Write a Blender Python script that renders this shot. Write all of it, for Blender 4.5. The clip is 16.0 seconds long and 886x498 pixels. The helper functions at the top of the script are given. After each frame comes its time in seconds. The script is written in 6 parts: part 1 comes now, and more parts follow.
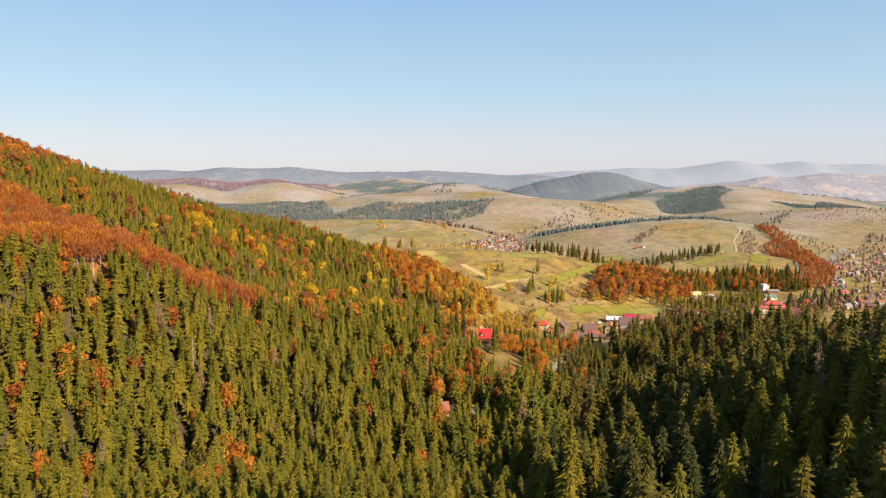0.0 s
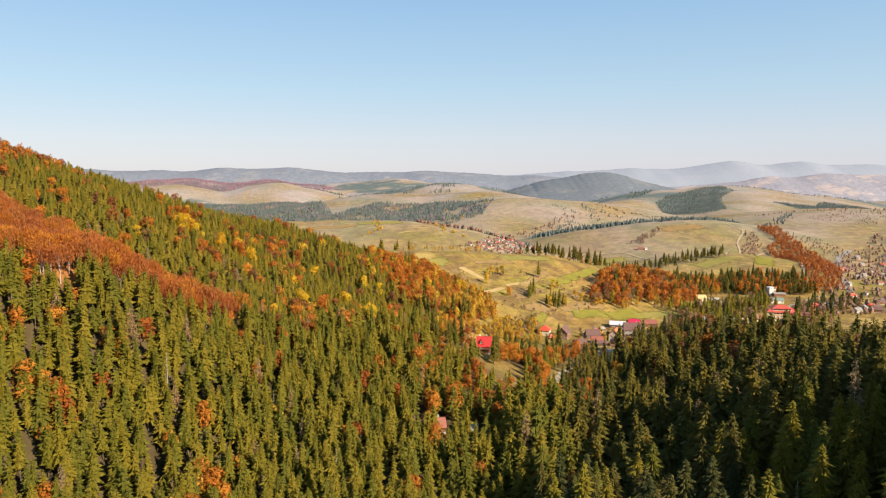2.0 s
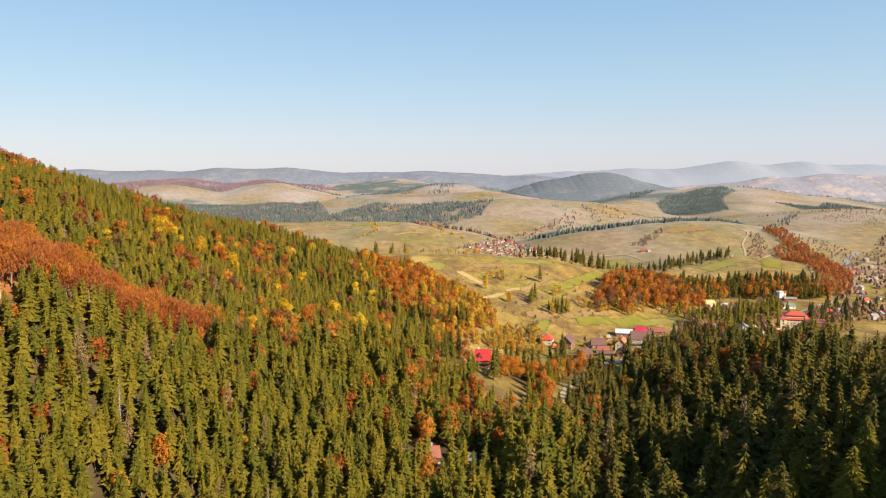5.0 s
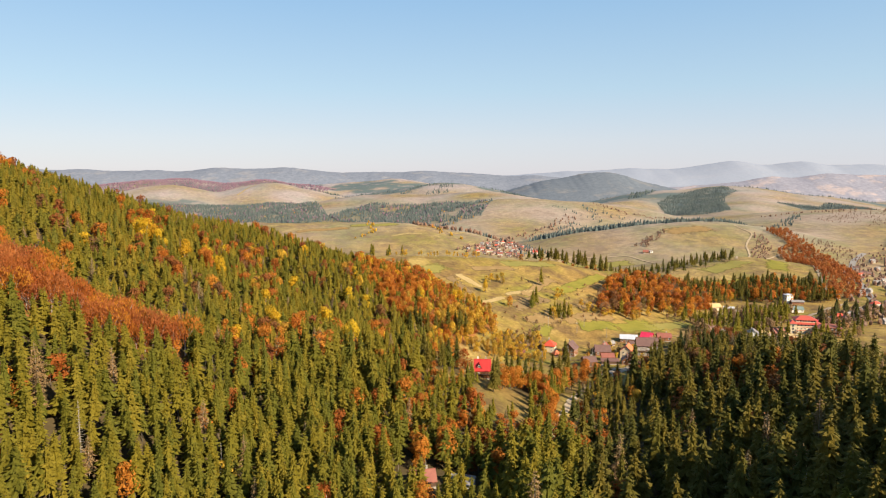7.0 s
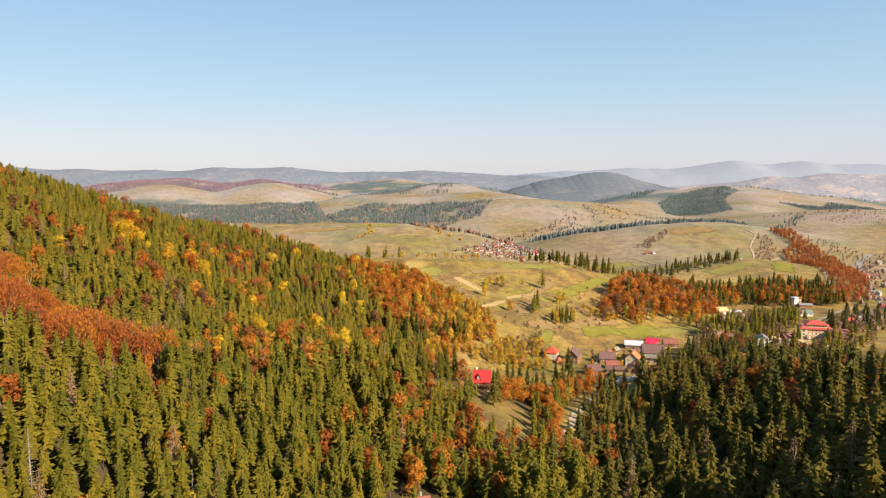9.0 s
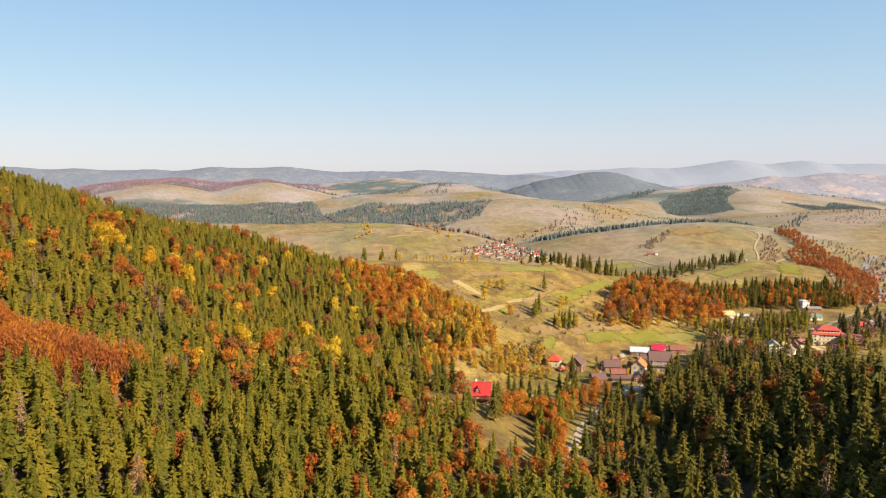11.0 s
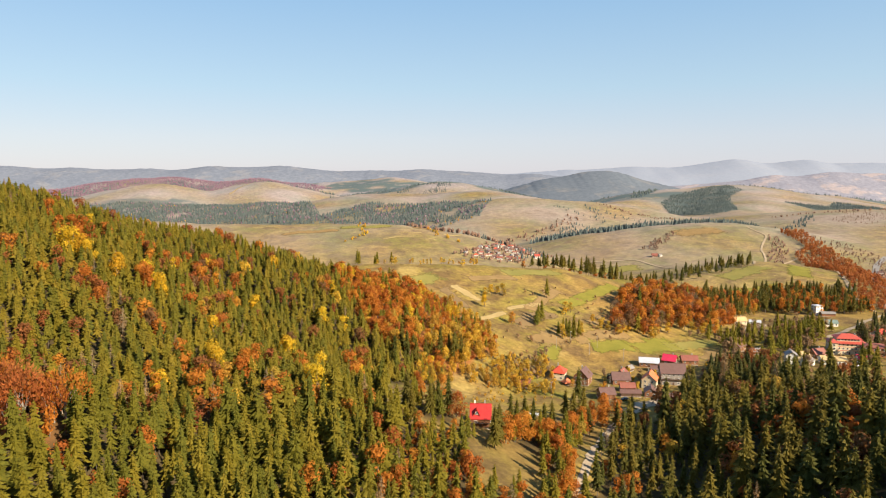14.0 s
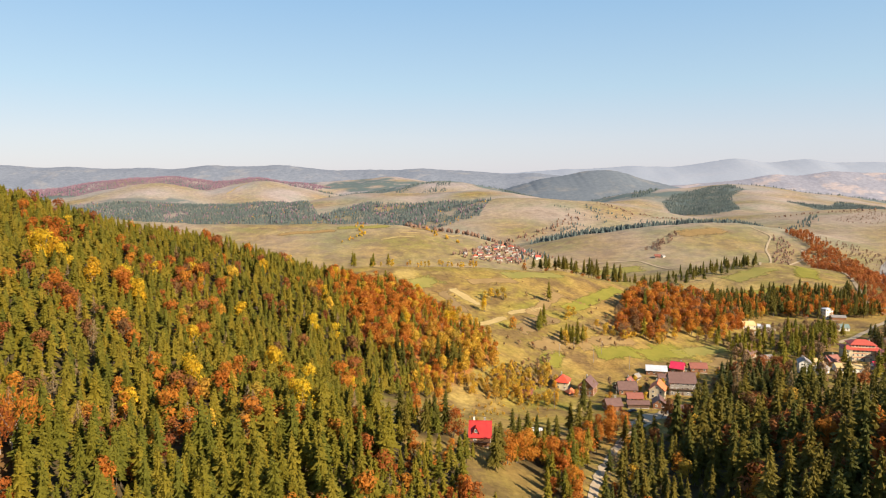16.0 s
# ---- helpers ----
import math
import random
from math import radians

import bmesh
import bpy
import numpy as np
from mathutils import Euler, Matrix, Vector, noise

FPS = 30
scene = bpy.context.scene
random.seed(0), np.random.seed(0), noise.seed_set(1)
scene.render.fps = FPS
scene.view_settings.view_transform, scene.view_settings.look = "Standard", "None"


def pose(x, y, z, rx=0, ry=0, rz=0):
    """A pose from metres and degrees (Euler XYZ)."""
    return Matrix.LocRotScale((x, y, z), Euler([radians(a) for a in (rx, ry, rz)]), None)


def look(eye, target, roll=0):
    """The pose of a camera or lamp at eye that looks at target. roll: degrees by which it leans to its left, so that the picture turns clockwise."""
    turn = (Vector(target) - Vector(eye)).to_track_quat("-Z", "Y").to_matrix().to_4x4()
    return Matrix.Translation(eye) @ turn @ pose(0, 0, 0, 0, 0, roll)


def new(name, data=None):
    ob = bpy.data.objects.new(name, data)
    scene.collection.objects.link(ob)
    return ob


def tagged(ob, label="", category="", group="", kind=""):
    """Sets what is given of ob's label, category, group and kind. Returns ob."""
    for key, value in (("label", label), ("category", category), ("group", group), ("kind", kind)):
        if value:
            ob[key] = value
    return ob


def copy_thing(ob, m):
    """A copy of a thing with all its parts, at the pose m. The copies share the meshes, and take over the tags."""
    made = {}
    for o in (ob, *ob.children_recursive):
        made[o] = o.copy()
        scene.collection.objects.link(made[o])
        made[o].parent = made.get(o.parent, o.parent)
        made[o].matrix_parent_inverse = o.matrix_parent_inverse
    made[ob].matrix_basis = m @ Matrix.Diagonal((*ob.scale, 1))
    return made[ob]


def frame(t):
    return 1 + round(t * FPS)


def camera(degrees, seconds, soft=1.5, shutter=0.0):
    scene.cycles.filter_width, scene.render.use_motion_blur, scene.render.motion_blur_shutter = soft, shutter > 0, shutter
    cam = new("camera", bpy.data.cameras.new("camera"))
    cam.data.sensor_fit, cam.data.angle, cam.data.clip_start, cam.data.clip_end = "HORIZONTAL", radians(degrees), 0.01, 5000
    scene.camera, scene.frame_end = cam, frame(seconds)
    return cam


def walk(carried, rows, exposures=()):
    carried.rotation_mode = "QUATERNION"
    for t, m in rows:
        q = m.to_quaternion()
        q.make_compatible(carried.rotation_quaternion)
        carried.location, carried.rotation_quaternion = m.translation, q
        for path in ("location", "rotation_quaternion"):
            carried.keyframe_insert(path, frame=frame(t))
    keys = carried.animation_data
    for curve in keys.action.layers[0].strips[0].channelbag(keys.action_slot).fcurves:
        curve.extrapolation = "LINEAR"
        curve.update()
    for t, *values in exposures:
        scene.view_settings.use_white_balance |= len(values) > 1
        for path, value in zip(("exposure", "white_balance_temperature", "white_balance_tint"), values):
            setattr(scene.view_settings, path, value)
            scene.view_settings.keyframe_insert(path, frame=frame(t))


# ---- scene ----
# ---------------------------------------------------------------- camera
cam = camera(66.0, 16.0, soft=1.1)


def flight(t):
    """The drone's even, level flight: place and turn at t seconds."""
    u = t / 16.0
    return pose(9.74 * u + 0.04 * u * u, 155.2 * u, 120.0 - 1.16 * u + 1.2 * u * u,
                90 - 6.2 + 0.24 * u - 0.39 * u * u, 0.0, -0.474 * u + 0.159 * u * u)


EXPOSURE = 1.03
walk(cam, [(0.5 * k, flight(0.5 * k)) for k in range(33)], [(0.0, EXPOSURE), (16.0, EXPOSURE)])

# ---------------------------------------------------------------- light
SUN_DIR = Vector((0.70, -0.60, 0.52)).normalized()
SUN_EL = math.asin(SUN_DIR.z)
SUN_AZ = math.atan2(SUN_DIR.x, SUN_DIR.y)

world = bpy.data.worlds.new("sky")
scene.world = world
world.use_nodes = True
wn = world.node_tree
sky = wn.nodes.new("ShaderNodeTexSky")
sky.sky_type = 'NISHITA'
sky.sun_disc = False
sky.sun_elevation = SUN_EL
sky.sun_rotation = SUN_AZ
sky.air_density = 1.0
sky.dust_density = 0.25
sky.ozone_density = 1.0
# pale autumn haze low over the land, clear blue above
way = wn.nodes.new("ShaderNodeTexCoord")
split = wn.nodes.new("ShaderNodeSeparateXYZ")
wn.links.new(way.outputs["Generated"], split.inputs[0])
haze = wn.nodes.new("ShaderNodeValToRGB")
stops = [(0.0, (6.1, 6.15, 7.2)), (0.05, (5.9, 6.4, 7.5)), (0.12, (4.6, 6.3, 7.8)), (0.26, (2.9, 5.1, 7.7)), (1.0, (1.2, 2.4, 4.8))]
while len(haze.color_ramp.elements) < len(stops):
    haze.color_ramp.elements.new(0.5)
for el, (at, col) in zip(haze.color_ramp.elements, stops):
    el.position, el.color = at, (*[c / 8 for c in col], 1.0)
wn.links.new(split.outputs[2], haze.inputs[0])
lift = wn.nodes.new("ShaderNodeVectorMath")
lift.operation = 'SCALE'
lift.inputs[3].default_value = 8.0
wn.links.new(haze.outputs[0], lift.inputs[0])
blend = wn.nodes.new("ShaderNodeMix")
blend.data_type = 'RGBA'
blend.inputs[0].default_value = 0.75
wn.links.new(sky.outputs[0], blend.inputs[6])
wn.links.new(lift.outputs[0], blend.inputs[7])
wn.links.new(blend.outputs[2], wn.nodes["Background"].inputs[0])
wn.nodes["Background"].inputs[1].default_value = 0.056

sun = new("sun", bpy.data.lights.new("sun", 'SUN'))
sun.data.energy = 5.3
sun.data.angle = radians(0.6)
sun.data.color = (1.0, 0.835, 0.62)
sun.matrix_world = look((400, -200, 400), Vector((400, -200, 400)) - SUN_DIR)

# ---------------------------------------------------------------- materials


def nodes_of(name):
    m = bpy.data.materials.new(name)
    m.use_nodes = True
    nt = m.node_tree
    return m, nt, nt.nodes["Principled BSDF"]


def node(nt, kind, **values):
    n = nt.nodes.new(kind)
    for key, value in values.items():
        setattr(n, key, value)
    return n


def noise_tex(nt, scale, detail=4.0, rough=0.55, coords=None):
    n = nt.nodes.new("ShaderNodeTexNoise")
    n.inputs["Scale"].default_value = scale
    n.inputs["Detail"].default_value = detail
    n.inputs["Roughness"].default_value = rough
    if coords is not None:
        nt.links.new(coords, n.inputs["Vector"])
    return n.outputs[0]


def ramp(nt, fac, stops):
    n = nt.nodes.new("ShaderNodeValToRGB")
    el = n.color_ramp.elements
    while len(el) < len(stops):
        el.new(0.5)
    for e, (at, col) in zip(el, stops):
        e.position, e.color = at, (*col, 1.0)
    nt.links.new(fac, n.inputs[0])
    return n.outputs[0]


def mix(nt, fac, a, b, blend='MIX'):
    n = nt.nodes.new("ShaderNodeMix")
    n.data_type, n.blend_type = 'RGBA', blend
    for sock, v in ((n.inputs[0], fac), (n.inputs[6], a), (n.inputs[7], b)):
        if isinstance(v, (int, float)):
            sock.default_value = v
        elif isinstance(v, tuple):
            sock.default_value = (*v, 1.0)
        else:
            nt.links.new(v, sock)
    return n.outputs[2]


def maths(nt, op, a, b=0.0):
    n = nt.nodes.new("ShaderNodeMath")
    n.operation = op
    for sock, v in zip(n.inputs, (a, b)):
        if isinstance(v, (int, float)):
            sock.default_value = v
        else:
            nt.links.new(v, sock)
    return n.outputs[0]


def world_pos(nt):
    return nt.nodes.new("ShaderNodeNewGeometry").outputs["Position"]


def attribute(nt, name):
    n = nt.nodes.new("ShaderNodeAttribute")
    n.attribute_name = name
    return n.outputs["Fac"]


def bump(nt, bsdf, height, strength, distance):
    n = nt.nodes.new("ShaderNodeBump")
    n.inputs["Strength"].default_value = strength
    n.inputs["Distance"].default_value = distance
    nt.links.new(height, n.inputs["Height"])
    nt.links.new(n.outputs[0], bsdf.inputs["Normal"])


def foliage(name, stops, grain=0.9, through_light=0.25, sprigs=None):
    """Leaves or needles: each tree has its own tint, each sprig its own shade."""
    m, nt, b = nodes_of(name)
    tint = maths(nt, 'FRACT', maths(nt, 'ADD', attribute(nt, "tint"), nt.nodes.new("ShaderNodeObjectInfo").outputs["Random"]))
    col = ramp(nt, tint, stops)
    n1 = noise_tex(nt, grain, 3.0, 0.6, world_pos(nt))
    col = mix(nt, 1.0, col, ramp(nt, n1, [(0.3, (0.68, 0.70, 0.70)), (0.7, (1.25, 1.22, 1.15))]), 'MULTIPLY')
    nt.links.new(col, b.inputs["Base Color"])
    b.inputs["Roughness"].default_value = 0.75
    b.inputs["Specular IOR Level"].default_value = 0.2
    tr = nt.nodes.new("ShaderNodeBsdfTranslucent")
    nt.links.new(col, tr.inputs[0])
    ms = nt.nodes.new("ShaderNodeMixShader")
    ms.inputs[0].default_value = through_light
    nt.links.new(b.outputs[0], ms.inputs[1])
    nt.links.new(tr.outputs[0], ms.inputs[2])
    out = ms.outputs[0]
    if sprigs:
        # the sprays of leaves or needles are loose at this size, with air between them
        hole = maths(nt, 'GREATER_THAN', noise_tex(nt, sprigs[0], 2.0, 0.7, world_pos(nt)), sprigs[1])
        air = nt.nodes.new("ShaderNodeBsdfTransparent")
        ml = nt.nodes.new("ShaderNodeMixShader")
        nt.links.new(hole, ml.inputs[0])
        nt.links.new(out, ml.inputs[1])
        nt.links.new(air.outputs[0], ml.inputs[2])
        out = ml.outputs[0]
    nt.links.new(out, nt.nodes["Material Output"].inputs[0])
    return m


def rough_surface(name, dark, light, scale=2.0, fine=25.0, roughness=0.85, relief=0.02, metal=0.0):
    """A worn surface: blotches at one scale, grain at another, fine relief."""
    m, nt, b = nodes_of(name)
    pos = world_pos(nt)
    big, small = noise_tex(nt, scale, 5.0, 0.6, pos), noise_tex(nt, fine, 3.0, 0.6, pos)
    fac = maths(nt, 'ADD', maths(nt, 'MULTIPLY', big, 0.65), maths(nt, 'MULTIPLY', small, 0.35))
    nt.links.new(ramp(nt, fac, [(0.33, dark), (0.67, light)]), b.inputs["Base Color"])
    b.inputs["Roughness"].default_value = roughness
    b.inputs["Metallic"].default_value = metal
    if roughness > 0.92:
        b.inputs["Specular IOR Level"].default_value = 0.1
    bump(nt, b, small, 0.5, relief)
    return m


NEEDLES = foliage("spruce_needles", [(0.0, (0.104, 0.107, 0.013)), (0.2, (0.134, 0.123, 0.012)), (0.45, (0.177, 0.145, 0.012)),
                                     (0.7, (0.204, 0.161, 0.016)), (0.85, (0.153, 0.133, 0.013)), (1.0, (0.112, 0.113, 0.013))], 1.8, 0.36, (2.0, 0.61))
HILL_NEEDLES = foliage("hillside_spruce_needles", [(0.0, (0.107, 0.108, 0.014)), (0.2, (0.153, 0.134, 0.014)), (0.45, (0.198, 0.156, 0.014)),
                                                   (0.7, (0.228, 0.168, 0.018)), (0.85, (0.166, 0.138, 0.016)), (1.0, (0.120, 0.117, 0.014))], 1.8, 0.36, (2.0, 0.61))
# darkened copy of NEEDLES: shade put into the colour
SHADY_NEEDLES = foliage("shade_toned_spruce_needles", [(0.0, (0.031, 0.039, 0.009)), (0.3, (0.053, 0.052, 0.009)), (0.6, (0.081, 0.066, 0.010)), (0.8, (0.063, 0.057, 0.011)), (1.0, (0.037, 0.043, 0.009))], 1.8, 0.2, (2.0, 0.6))
# less darkened copy: part shade in the colour, also used for dark spruces
DUSKY_NEEDLES = foliage("dusky_shade_toned_spruce_needles", [(0.0, (0.064, 0.067, 0.011)), (0.3, (0.096, 0.084, 0.011)), (0.6, (0.129, 0.099, 0.012)), (0.8, (0.107, 0.087, 0.013)), (1.0, (0.070, 0.071, 0.011))], 1.8, 0.3, (2.0, 0.61))
# far trees: haze put into the colour as blue grey and mauve
FAR_NEEDLES = foliage("hazed_spruce_needles", [(0.0, (0.074, 0.101, 0.103)), (0.5, (0.105, 0.128, 0.124)), (1.0, (0.082, 0.109, 0.110))], 0.3, 0.15)
FAR_BEECH = foliage("hazed_beech_leaves", [(0.0, (0.205, 0.125, 0.185)), (0.5, (0.250, 0.155, 0.200)), (1.0, (0.20, 0.140, 0.190))], 0.3, 0.25)
DRY_NEEDLES = foliage("dry_larch_needles", [(0.0, (0.22, 0.135, 0.060)), (0.5, (0.28, 0.18, 0.085)), (1.0, (0.20, 0.145, 0.080))], 0.8, 0.3, (2.0, 0.47))
BEECH = foliage("beech_leaves", [(0.0, (0.434, 0.140, 0.021)), (0.25, (0.489, 0.184, 0.027)), (0.5, (0.546, 0.238, 0.032)),
                                 (0.75, (0.416, 0.130, 0.023)), (0.9, (0.341, 0.105, 0.025)), (1.0, (0.453, 0.159, 0.023))], 1.4, 0.5, (1.5, 0.61))
RED_BEECH = foliage("red_beech_leaves", [(0.0, (0.36, 0.112, 0.032)), (0.4, (0.41, 0.145, 0.040)), (0.7, (0.31, 0.095, 0.034)), (1.0, (0.40, 0.165, 0.044))], 1.2, 0.45, (1.5, 0.61))
DULL_RED = foliage("dull_red_leaves", [(0.0, (0.24, 0.075, 0.024)), (0.4, (0.29, 0.100, 0.028)), (0.7, (0.16, 0.085, 0.035)), (1.0, (0.30, 0.105, 0.030))], 1.4, 0.4, (1.5, 0.61))
GOLD = foliage("aspen_leaves", [(0.0, (0.58, 0.36, 0.02)), (0.5, (0.66, 0.46, 0.03)), (1.0, (0.54, 0.30, 0.02))], 0.8, 0.5, (1.5, 0.61))
OCHRE = foliage("ochre_leaves", [(0.0, (0.506, 0.288, 0.033)), (0.4, (0.598, 0.384, 0.044)), (0.7, (0.391, 0.264, 0.044)), (1.0, (0.529, 0.240, 0.029))], 1.2, 0.45, (1.5, 0.61))
RUSSET_SCRUB = foliage("russet_scrub_leaves", [(0.0, (0.23, 0.135, 0.105)), (0.5, (0.27, 0.165, 0.115)), (1.0, (0.21, 0.14, 0.11))], 0.5, 0.25)
BARE_TWIGS = foliage("bare_brown_twigs", [(0.0, (0.20, 0.125, 0.070)), (0.5, (0.26, 0.165, 0.085)), (1.0, (0.27, 0.14, 0.060))], 1.2, 0.2)
BARK = rough_surface("bark", (0.06, 0.045, 0.035), (0.17, 0.14, 0.11), 1.5, 9.0, 0.9)
PALE_BARK = rough_surface("dead_grey_bark", (0.20, 0.17, 0.14), (0.36, 0.32, 0.27), 1.5, 9.0, 0.9)

# ---------------------------------------------------------------- the land


def polyline_near(x, y, pts):
    """Distance to a polyline, the third value run along it, and the side (+1: to the right of its way)."""
    best = np.full(x.shape, 1e9)
    val, side = np.zeros(x.shape), np.ones(x.shape)
    for (ax, ay, az), (bx, by, bz) in zip(pts[:-1], pts[1:]):
        dx, dy = bx - ax, by - ay
        s = np.clip(((x - ax) * dx + (y - ay) * dy) / (dx * dx + dy * dy), 0, 1)
        ex, ey = x - ax - s * dx, y - ay - s * dy
        d = np.hypot(ex, ey)
        near = d < best
        best = np.where(near, d, best)
        val = np.where(near, az + s * (bz - az), val)
        side = np.where(near, np.where(ex * dy - ey * dx > 0, 1.0, -1.0), side)
    return best, val, side


def ridge(x, y, pts, right, left, crown):
    """A hill along a crest line, with the slopes of its two sides and a rounded crown."""
    best = np.full(x.shape, -1e9)
    for (ax, ay, az), (bx, by, bz) in zip(pts[:-1], pts[1:]):
        dx, dy = bx - ax, by - ay
        s = np.clip(((x - ax) * dx + (y - ay) * dy) / (dx * dx + dy * dy), 0, 1)
        ex, ey = x - ax - s * dx, y - ay - s * dy
        d = np.hypot(ex, ey)
        side = (ex * dy - ey * dx) / (math.hypot(dx, dy) * np.maximum(d, 1e-3))
        slope = 0.5 * (right + left) + 0.5 * (right - left) * side
        best = np.maximum(best, az + s * (bz - az) - slope * (np.sqrt(d * d + crown * crown) - crown))
    return best


def ripple(x, y, size, seed):
    """Smooth uneven ground, about -1 to 1."""
    r = np.random.RandomState(seed)
    out = np.zeros(np.shape(x))
    for k in range(9):
        a, w, p = r.uniform(0, 6.28), r.uniform(0.6, 1.7) * 6.28 / size, r.uniform(0, 6.28)
        out += np.sin((x * math.cos(a) + y * math.sin(a)) * w + p)
    return out / 4.5


# crest lines (x, y, height) with right and left slope and crown width
HILLS = [
    ([(-25, 640, 24), (-23, 606, 30), (-87, 583, 56), (-160, 560, 81), (-285, 490, 124), (-420, 420, 180), (-560, 380, 215)], 0.39, 0.47, 40),
    ([(-300, 150, 135), (-200, 215, 100), (-141, 262, 86), (-96, 303, 53), (-62, 342, 28)], 1.06, 0.40, 12),
    ([(-285, 480, 115), (-160, 440, 55), (-72, 380, 41), (-20, 392, 30), (26, 398, 10), (44, 402, 12)], 0.35, 0.32, 24),
    ([(330, -60, 150), (285, 60, 130), (266, 115, 124), (205, 215, 68), (178, 300, 36), (185, 380, 25), (215, 470, -5), (250, 540, -16)], 0.50, 0.50, 24),
    # unseen hill, added right of the view to cast shade on the slope
    ([(420, -100, 145), (360, 60, 112), (350, 140, 92), (345, 240, 64), (390, 330, 36)], 0.31, 0.55, 15),
    ([(-140, 660, 46), (-49, 700, 47), (47, 740, 40), (112, 770, 33), (180, 800, 18), (260, 830, -4)], 0.27, 0.50, 22),
    ([(230, 960, -7), (427, 1010, 8), (500, 1035, -12), (560, 1050, -36)], 0.16, 0.30, 60),
    ([(-700, 1250, 60), (-380, 1230, 42), (-282, 1230, 40), (-184, 1230, 42), (-59, 1230, 41), (-32, 1230, 37), (30, 1230, 27), (84, 1230, 9), (120, 1230, -3), (165, 1230, -19), (201, 1230, -33)], 0.17, 0.48, 26),
    ([(165, 1370, -49), (195, 1370, -37), (235, 1370, -20), (276, 1370, -1), (326, 1370, 17), (386, 1370, 24), (437, 1370, 30), (487, 1370, 33), (528, 1370, 33), (579, 1370, 26), (620, 1370, 15), (700, 1370, 0)], 0.20, 0.26, 60),
    ([(746, 1650, 7), (841, 1650, 24), (978, 1650, 42), (1100, 1650, 33), (1500, 1700, 50)], 0.11, 0.12, 100),
    ([(45, 2050, -7), (92, 2033, 10), (129, 2017, 34), (166, 2000, 51), (195, 1983, 57), (283, 1967, 55), (400, 1950, 49), (485, 1933, 38), (554, 1917, 21), (608, 1900, 3)], 0.21, 0.24, 50),
    ([(-1350, 2450, -18), (-1236, 2450, -7), (-1027, 2450, 12), (-838, 2450, 16), (-668, 2450, 12), (-573, 2450, 23), (-440, 2450, 12), (-326, 2450, 31), (-250, 2450, 52), (-137, 2450, 57), (-23, 2450, 55), (53, 2450, 61), (147, 2450, 69), (223, 2450, 55), (271, 2450, 34), (330, 2450, 5)], 0.105, 0.30, 60),
    ([(-1005, 3000, 14), (-946, 3000, 31), (-875, 3000, 52), (-780, 3000, 80), (-719, 3000, 89), (-617, 3000, 70), (-500, 3000, 45), (-383, 3000, 19), (-290, 3000, -9)], 0.25, 0.34, 70),
    ([(-1384, 2850, 20), (-1316, 2850, 44), (-1237, 2850, 64), (-1159, 2850, 77), (-1082, 2850, 80), (-1031, 2850, 66), (-995, 2850, 35)], 0.25, 0.30, 60),
    ([(-2155, 3300, 40), (-1854, 3312, 38), (-1730, 3325, 48), (-1606, 3338, 64), (-1506, 3350, 87), (-1380, 3362, 97), (-1253, 3375, 105), (-1179, 3388, 95), (-1104, 3400, 80), (-1001, 3412, 82), (-871, 3425, 97), (-686, 3438, 73), (-526, 3450, 50)], 0.24, 0.30, 90),
    ([(-213, 3250, 54), (-85, 3250, 72), (4, 3250, 87), (68, 3250, 84), (170, 3250, 64), (272, 3250, 38)], 0.20, 0.30, 70),
    ([(-703, 3800, 60), (-582, 3800, 78), (-462, 3800, 86), (-342, 3800, 94), (-252, 3800, 102), (-150, 3800, 70)], 0.16, 0.25, 90),
    ([(825, 2800, 37), (934, 2800, 61), (1021, 2800, 67), (1130, 2800, 80), (1174, 2800, 76), (1263, 2800, 58), (1374, 2800, 45), (1484, 2800, 34), (1595, 2800, 23), (1746, 2800, 4)], 0.17, 0.22, 90),
    # spurs that run down from the bare hill
    ([(1144, 2780, 74), (1015, 2350, 40), (739, 1850, 8)], 0.22, 0.16, 60),
    ([(1039, 3000, 58), (694, 2500, 32), (500, 2250, 20)], 0.20, 0.20, 60),
    ([(1517, 2780, 31), (1319, 2250, 17), (1155, 1850, 10)], 0.18, 0.18, 60),
]
FLOOR_Y = [-600, 100, 150, 200, 300, 400, 550, 700, 1000, 1400, 2000, 3000, 4000, 5200]
FLOOR_Z = [70, 32, 35, 16, 11, 2, -4, -10, -24, -36, -42, -44, -30, 0]


def height(x, y):
    x, y = np.asarray(x, float), np.asarray(y, float)
    hs = [np.interp(y, FLOOR_Y, FLOOR_Z)]
    hs += [ridge(x, y, *h) for h in HILLS]
    soft = 3.0 + 0.0008 * np.clip(y, 0, 3000)
    top = np.maximum.reduce(hs)
    z = top + soft * np.log(sum(np.exp((h - top) / soft) for h in hs))
    far = np.clip((y - 300) / 2500, 0, 1)
    # the wooded flank swells between the spur and the valley
    z = z + 11.0 * np.exp(-((x + 60) / 80) ** 2 - ((y - 290) / 85) ** 2)
    return z - soft * 0.5 + ripple(x, y, 60, 3) * 0.8 + far * (ripple(x, y, 190, 5) * 2.5 + ripple(x, y, 600, 7) * 3)


